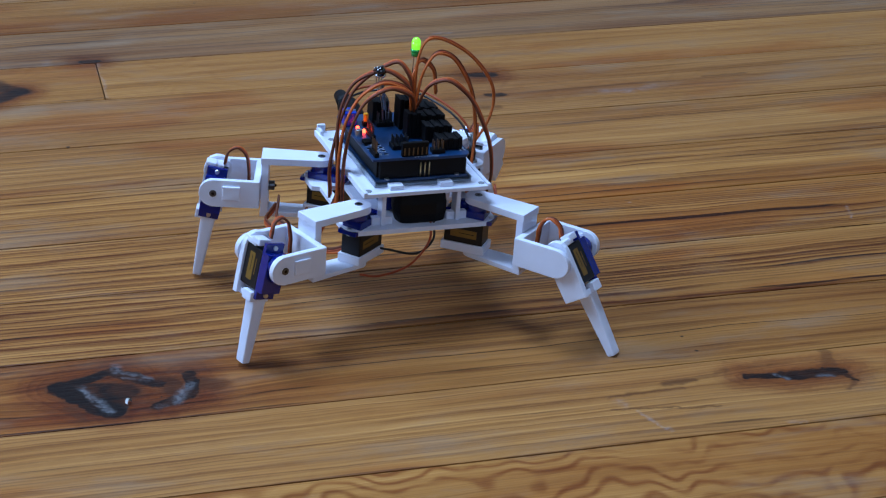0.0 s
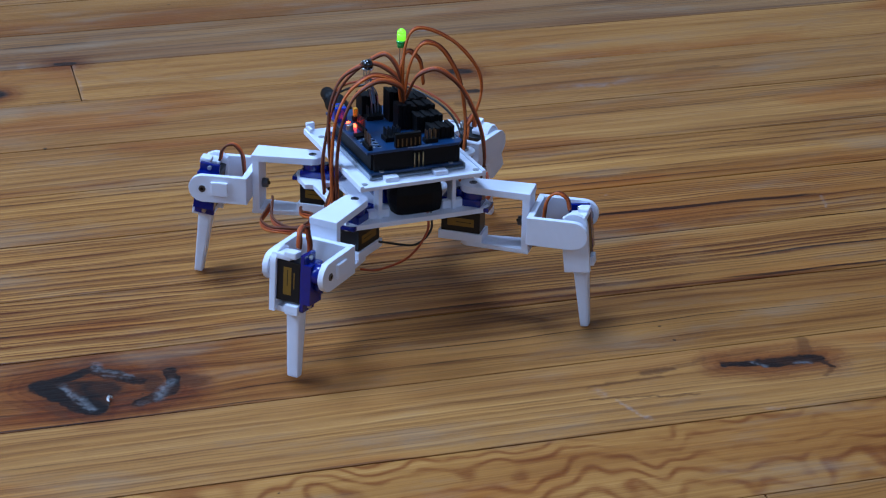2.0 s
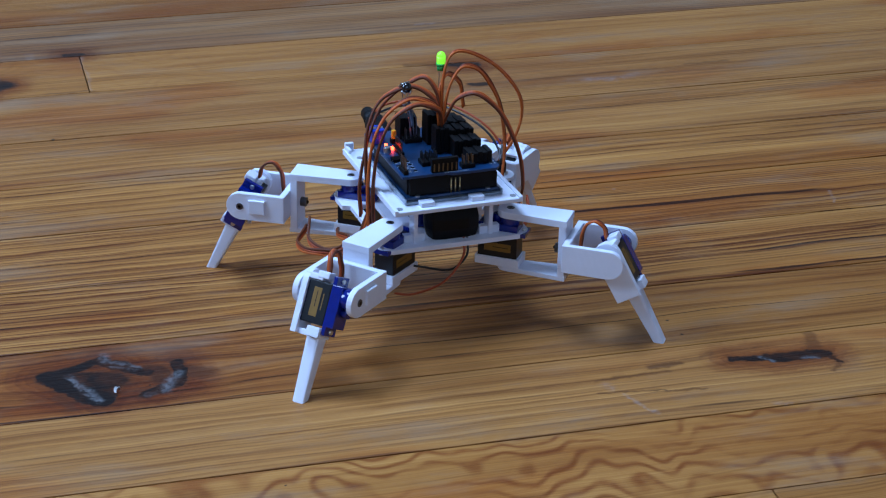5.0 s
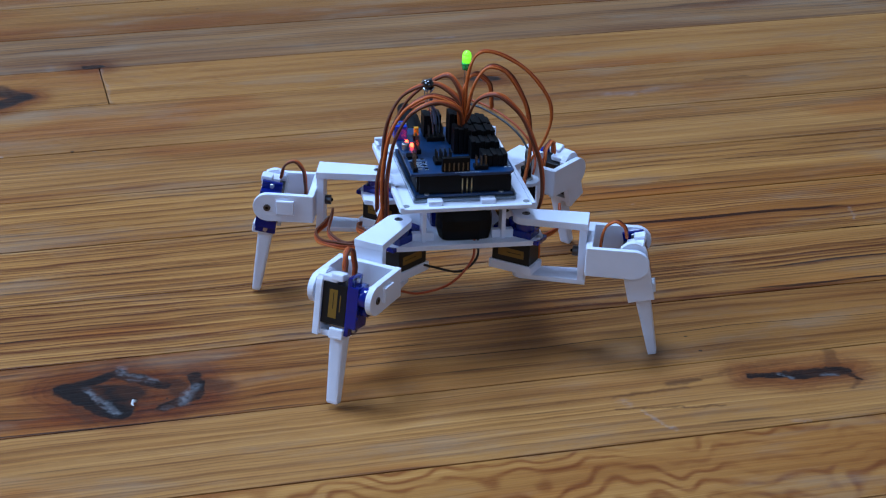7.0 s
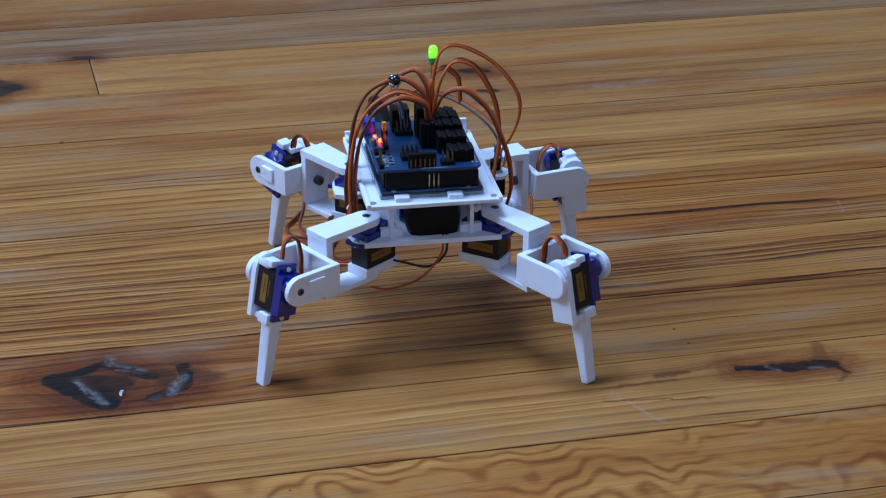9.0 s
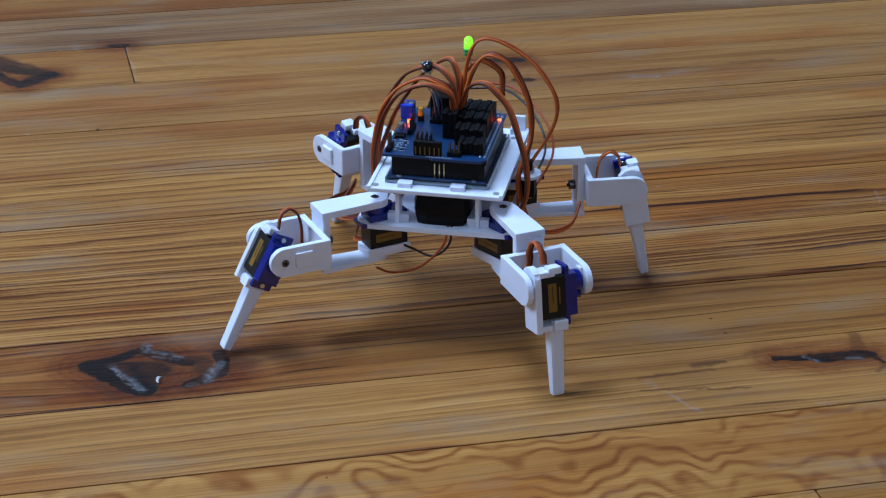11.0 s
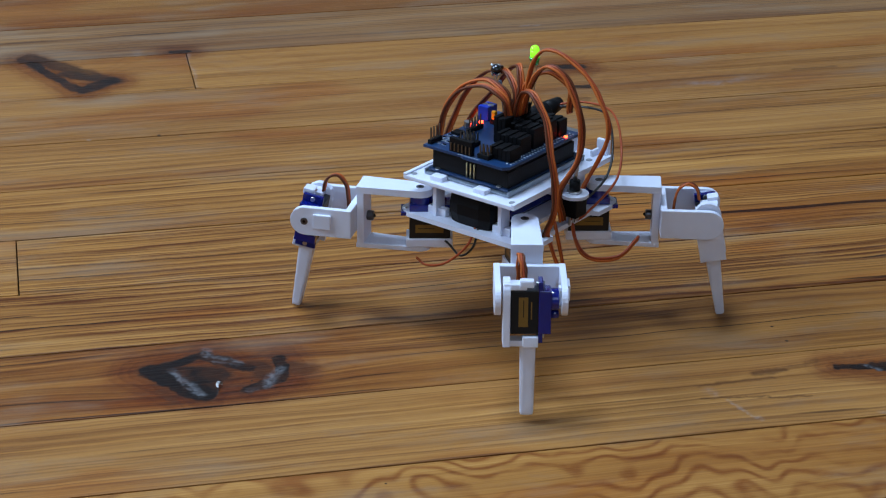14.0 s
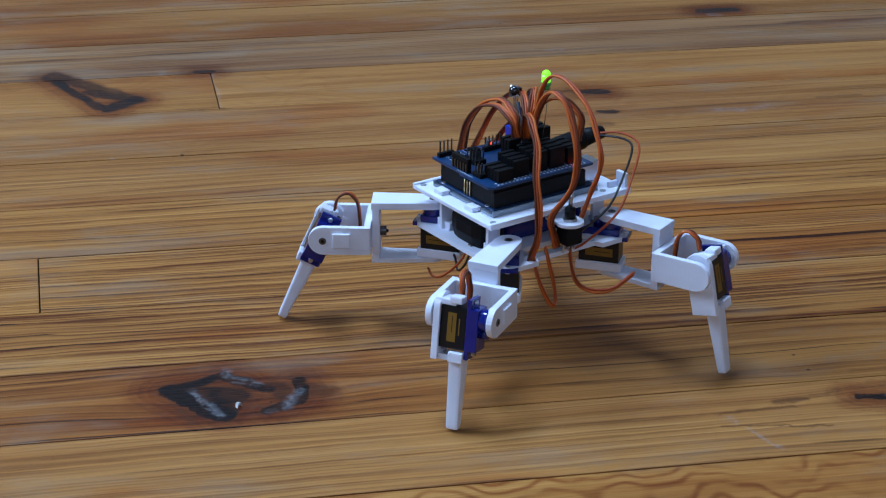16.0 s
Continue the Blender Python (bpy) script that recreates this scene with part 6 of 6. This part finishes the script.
            (13.5, pose(R_KNEE, 0, Z_KNEE, 0, 20.4, 0)),
            (13.6, pose(R_KNEE, 0, Z_KNEE, 0, 8.8, 0)),
            (13.7, pose(R_KNEE, 0, Z_KNEE, 0, -6.7, 0)),
            (13.8, pose(R_KNEE, 0, Z_KNEE, 0, -18.3, 0)),
            (14.0, pose(R_KNEE, 0, Z_KNEE, 0, -18.3, 0)),
            (14.1, pose(R_KNEE, 0, Z_KNEE, 0, -17.6, 0)),
            (14.4, pose(R_KNEE, 0, Z_KNEE, 0, -13.6, 0)),
            (14.5, pose(R_KNEE, 0, Z_KNEE, 0, -13.5, 0)),
            (15.0, pose(R_KNEE, 0, Z_KNEE, 0, -3.9, 0)),
            (15.1, pose(R_KNEE, 0, Z_KNEE, 0, -5.0, 0)),
            (15.2, pose(R_KNEE, 0, Z_KNEE, 0, -6.8, 0)),
            (15.3, pose(R_KNEE, 0, Z_KNEE, 0, -8.5, 0)),
            (15.4, pose(R_KNEE, 0, Z_KNEE, 0, -9.6, 0)),
            (15.5, pose(R_KNEE, 0, Z_KNEE, 0, -9.6, 0)),
            (15.6, pose(R_KNEE, 0, Z_KNEE, 0, -12.1, 0)),
            (15.7, pose(R_KNEE, 0, Z_KNEE, 0, -15.9, 0)),
            (15.8, pose(R_KNEE, 0, Z_KNEE, 0, -19.6, 0)),
            (15.9, pose(R_KNEE, 0, Z_KNEE, 0, -22.1, 0)),
            (16.0, pose(R_KNEE, 0, Z_KNEE, 0, -22.1, 0)),
        ])
    leg, shin, servo = legs["br"]
    walk(leg, [
        (0.0, pose(0.0355, 0.0355, 0, 0, 0, 46.2)),
        (0.3, pose(0.0355, 0.0355, 0, 0, 0, 39.5)),
        (0.5, pose(0.0355, 0.0355, 0, 0, 0, 39.5)),
        (0.7, pose(0.0355, 0.0355, 0, 0, 0, 30.8)),
        (0.8, pose(0.0355, 0.0355, 0, 0, 0, 25.5)),
        (0.9, pose(0.0355, 0.0355, 0, 0, 0, 22.1)),
        (1.0, pose(0.0355, 0.0355, 0, 0, 0, 22.1)),
        (1.5, pose(0.0355, 0.0355, 0, 0, 0, 21.3)),
        (1.6, pose(0.0355, 0.0355, 0, 0, 0, 23.9)),
        (1.8, pose(0.0355, 0.0355, 0, 0, 0, 31.6)),
        (2.0, pose(0.0355, 0.0355, 0, 0, 0, 38.4)),
        (2.1, pose(0.0355, 0.0355, 0, 0, 0, 38.4)),
        (2.2, pose(0.0355, 0.0355, 0, 0, 0, 39.3)),
        (2.3, pose(0.0355, 0.0355, 0, 0, 0, 40.7)),
        (2.4, pose(0.0355, 0.0355, 0, 0, 0, 42.9)),
        (2.5, pose(0.0355, 0.0355, 0, 0, 0, 42.9)),
        (3.0, pose(0.0355, 0.0355, 0, 0, 0, 42.7)),
        (3.5, pose(0.0355, 0.0355, 0, 0, 0, 42.3)),
        (3.7, pose(0.0355, 0.0355, 0, 0, 0, 42.3)),
        (4.6, pose(0.0355, 0.0355, 0, 0, 0, 42.3)),
        (5.2, pose(0.0355, 0.0355, 0, 0, 0, 44.3)),
        (6.0, pose(0.0355, 0.0355, 0, 0, 0, 44.3)),
        (6.5, pose(0.0355, 0.0355, 0, 0, 0, 44.5)),
        (6.7, pose(0.0355, 0.0355, 0, 0, 0, 44.3)),
        (7.0, pose(0.0355, 0.0355, 0, 0, 0, 43.7)),
        (7.1, pose(0.0355, 0.0355, 0, 0, 0, 42.4)),
        (7.2, pose(0.0355, 0.0355, 0, 0, 0, 41.1)),
        (7.3, pose(0.0355, 0.0355, 0, 0, 0, 39.3)),
        (7.5, pose(0.0355, 0.0355, 0, 0, 0, 39.3)),
        (7.8, pose(0.0355, 0.0355, 0, 0, 0, 37.9)),
        (7.9, pose(0.0355, 0.0355, 0, 0, 0, 33.7)),
        (8.0, pose(0.0355, 0.0355, 0, 0, 0, 25.4)),
        (8.2, pose(0.0355, 0.0355, 0, 0, 0, 21.6)),
        (8.3, pose(0.0355, 0.0355, 0, 0, 0, 19.1)),
        (8.4, pose(0.0355, 0.0355, 0, 0, 0, 15.3)),
        (8.5, pose(0.0355, 0.0355, 0, 0, 0, 12.8)),
        (8.7, pose(0.0355, 0.0355, 0, 0, 0, 12.8)),
        (10.7, pose(0.0355, 0.0355, 0, 0, 0, 18.3)),
        (11.0, pose(0.0355, 0.0355, 0, 0, 0, 18.3)),
        (11.2, pose(0.0355, 0.0355, 0, 0, 0, 26.3)),
        (11.5, pose(0.0355, 0.0355, 0, 0, 0, 26.3)),
        (11.6, pose(0.0355, 0.0355, 0, 0, 0, 32.2)),
        (11.9, pose(0.0355, 0.0355, 0, 0, 0, 63.6)),
        (12.0, pose(0.0355, 0.0355, 0, 0, 0, 65.6)),
        (12.5, pose(0.0355, 0.0355, 0, 0, 0, 62.9)),
        (12.6, pose(0.0355, 0.0355, 0, 0, 0, 55.8)),
        (12.7, pose(0.0355, 0.0355, 0, 0, 0, 45.0)),
        (12.8, pose(0.0355, 0.0355, 0, 0, 0, 31.0)),
        (12.9, pose(0.0355, 0.0355, 0, 0, 0, 27.5)),
        (13.0, pose(0.0355, 0.0355, 0, 0, 0, 27.5)),
        (13.1, pose(0.0355, 0.0355, 0, 0, 0, 26.9)),
        (13.2, pose(0.0355, 0.0355, 0, 0, 0, 26.5)),
        (13.3, pose(0.0355, 0.0355, 0, 0, 0, 26.1)),
        (13.4, pose(0.0355, 0.0355, 0, 0, 0, 25.7)),
        (13.5, pose(0.0355, 0.0355, 0, 0, 0, 25.5)),
        (13.6, pose(0.0355, 0.0355, 0, 0, 0, 28.1)),
        (13.7, pose(0.0355, 0.0355, 0, 0, 0, 31.7)),
        (13.8, pose(0.0355, 0.0355, 0, 0, 0, 34.3)),
        (14.0, pose(0.0355, 0.0355, 0, 0, 0, 34.3)),
        (14.1, pose(0.0355, 0.0355, 0, 0, 0, 39.3)),
        (14.4, pose(0.0355, 0.0355, 0, 0, 0, 66.3)),
        (14.5, pose(0.0355, 0.0355, 0, 0, 0, 67.3)),
        (15.0, pose(0.0355, 0.0355, 0, 0, 0, 64.1)),
        (15.1, pose(0.0355, 0.0355, 0, 0, 0, 56.4)),
        (15.2, pose(0.0355, 0.0355, 0, 0, 0, 41.0)),
        (15.3, pose(0.0355, 0.0355, 0, 0, 0, 29.0)),
        (15.4, pose(0.0355, 0.0355, 0, 0, 0, 25.7)),
        (15.5, pose(0.0355, 0.0355, 0, 0, 0, 25.7)),
        (15.6, pose(0.0355, 0.0355, 0, 0, 0, 24.9)),
        (15.7, pose(0.0355, 0.0355, 0, 0, 0, 23.9)),
        (15.8, pose(0.0355, 0.0355, 0, 0, 0, 22.8)),
        (15.9, pose(0.0355, 0.0355, 0, 0, 0, 22.1)),
        (16.0, pose(0.0355, 0.0355, 0, 0, 0, 22.1)),
    ])
    for part_of_knee in (shin, servo):
        walk(part_of_knee, [
            (0.0, pose(R_KNEE, 0, Z_KNEE, 0, -34.0, 0)),
            (0.3, pose(R_KNEE, 0, Z_KNEE, 0, -32.6, 0)),
            (0.5, pose(R_KNEE, 0, Z_KNEE, 0, -32.6, 0)),
            (0.7, pose(R_KNEE, 0, Z_KNEE, 0, -28.7, 0)),
            (0.8, pose(R_KNEE, 0, Z_KNEE, 0, -26.4, 0)),
            (0.9, pose(R_KNEE, 0, Z_KNEE, 0, -24.8, 0)),
            (1.0, pose(R_KNEE, 0, Z_KNEE, 0, -24.8, 0)),
            (1.5, pose(R_KNEE, 0, Z_KNEE, 0, -24.4, 0)),
            (1.6, pose(R_KNEE, 0, Z_KNEE, 0, -23.8, 0)),
            (1.8, pose(R_KNEE, 0, Z_KNEE, 0, -22.1, 0)),
            (2.0, pose(R_KNEE, 0, Z_KNEE, 0, -20.5, 0)),
            (2.1, pose(R_KNEE, 0, Z_KNEE, 0, -20.5, 0)),
            (2.2, pose(R_KNEE, 0, Z_KNEE, 0, -26.0, 0)),
            (2.3, pose(R_KNEE, 0, Z_KNEE, 0, -46.0, 0)),
            (2.4, pose(R_KNEE, 0, Z_KNEE, 0, -85.0, 0)),
            (2.5, pose(R_KNEE, 0, Z_KNEE, 0, -85.0, 0)),
            (3.0, pose(R_KNEE, 0, Z_KNEE, 0, -89.3, 0)),
            (3.5, pose(R_KNEE, 0, Z_KNEE, 0, -90.0, 0)),
            (3.7, pose(R_KNEE, 0, Z_KNEE, 0, -90.0, 0)),
            (4.6, pose(R_KNEE, 0, Z_KNEE, 0, -90.0, 0)),
            (5.2, pose(R_KNEE, 0, Z_KNEE, 0, -21.2, 0)),
            (6.0, pose(R_KNEE, 0, Z_KNEE, 0, -21.2, 0)),
            (6.5, pose(R_KNEE, 0, Z_KNEE, 0, -21.6, 0)),
            (6.7, pose(R_KNEE, 0, Z_KNEE, 0, -21.2, 0)),
            (7.0, pose(R_KNEE, 0, Z_KNEE, 0, -19.5, 0)),
            (7.1, pose(R_KNEE, 0, Z_KNEE, 0, -20.4, 0)),
            (7.2, pose(R_KNEE, 0, Z_KNEE, 0, -21.2, 0)),
            (7.3, pose(R_KNEE, 0, Z_KNEE, 0, -22.4, 0)),
            (7.5, pose(R_KNEE, 0, Z_KNEE, 0, -22.4, 0)),
            (7.8, pose(R_KNEE, 0, Z_KNEE, 0, -22.9, 0)),
            (7.9, pose(R_KNEE, 0, Z_KNEE, 0, -24.4, 0)),
            (8.0, pose(R_KNEE, 0, Z_KNEE, 0, -27.4, 0)),
            (8.2, pose(R_KNEE, 0, Z_KNEE, 0, -21.4, 0)),
            (8.3, pose(R_KNEE, 0, Z_KNEE, 0, -17.3, 0)),
            (8.4, pose(R_KNEE, 0, Z_KNEE, 0, -11.2, 0)),
            (8.5, pose(R_KNEE, 0, Z_KNEE, 0, -7.2, 0)),
            (8.7, pose(R_KNEE, 0, Z_KNEE, 0, -7.2, 0)),
            (10.7, pose(R_KNEE, 0, Z_KNEE, 0, -11.3, 0)),
            (11.0, pose(R_KNEE, 0, Z_KNEE, 0, -11.3, 0)),
            (11.2, pose(R_KNEE, 0, Z_KNEE, 0, -12.5, 0)),
            (11.5, pose(R_KNEE, 0, Z_KNEE, 0, -12.5, 0)),
            (11.6, pose(R_KNEE, 0, Z_KNEE, 0, -12.6, 0)),
            (11.9, pose(R_KNEE, 0, Z_KNEE, 0, -13.2, 0)),
            (12.0, pose(R_KNEE, 0, Z_KNEE, 0, -13.2, 0)),
            (12.5, pose(R_KNEE, 0, Z_KNEE, 0, -14.4, 0)),
            (12.6, pose(R_KNEE, 0, Z_KNEE, 0, -30.0, 0)),
            (12.7, pose(R_KNEE, 0, Z_KNEE, 0, -36.0, 0)),
            (12.8, pose(R_KNEE, 0, Z_KNEE, 0, -32.0, 0)),
            (12.9, pose(R_KNEE, 0, Z_KNEE, 0, -16.3, 0)),
            (13.0, pose(R_KNEE, 0, Z_KNEE, 0, -16.3, 0)),
            (13.1, pose(R_KNEE, 0, Z_KNEE, 0, -14.3, 0)),
            (13.2, pose(R_KNEE, 0, Z_KNEE, 0, -13.1, 0)),
            (13.3, pose(R_KNEE, 0, Z_KNEE, 0, -11.8, 0)),
            (13.4, pose(R_KNEE, 0, Z_KNEE, 0, -10.5, 0)),
            (13.5, pose(R_KNEE, 0, Z_KNEE, 0, -9.8, 0)),
            (13.6, pose(R_KNEE, 0, Z_KNEE, 0, -9.9, 0)),
            (13.7, pose(R_KNEE, 0, Z_KNEE, 0, -10.0, 0)),
            (13.8, pose(R_KNEE, 0, Z_KNEE, 0, -10.1, 0)),
            (14.0, pose(R_KNEE, 0, Z_KNEE, 0, -10.1, 0)),
            (14.1, pose(R_KNEE, 0, Z_KNEE, 0, -10.6, 0)),
            (14.4, pose(R_KNEE, 0, Z_KNEE, 0, -13.6, 0)),
            (14.5, pose(R_KNEE, 0, Z_KNEE, 0, -13.7, 0)),
            (15.0, pose(R_KNEE, 0, Z_KNEE, 0, -12.8, 0)),
            (15.1, pose(R_KNEE, 0, Z_KNEE, 0, -26.0, 0)),
            (15.2, pose(R_KNEE, 0, Z_KNEE, 0, -38.0, 0)),
            (15.3, pose(R_KNEE, 0, Z_KNEE, 0, -34.0, 0)),
            (15.4, pose(R_KNEE, 0, Z_KNEE, 0, -19.8, 0)),
            (15.5, pose(R_KNEE, 0, Z_KNEE, 0, -19.8, 0)),
            (15.6, pose(R_KNEE, 0, Z_KNEE, 0, -18.3, 0)),
            (15.7, pose(R_KNEE, 0, Z_KNEE, 0, -15.9, 0)),
            (15.8, pose(R_KNEE, 0, Z_KNEE, 0, -13.6, 0)),
            (15.9, pose(R_KNEE, 0, Z_KNEE, 0, -12.0, 0)),
            (16.0, pose(R_KNEE, 0, Z_KNEE, 0, -12.0, 0)),
        ])


motions()
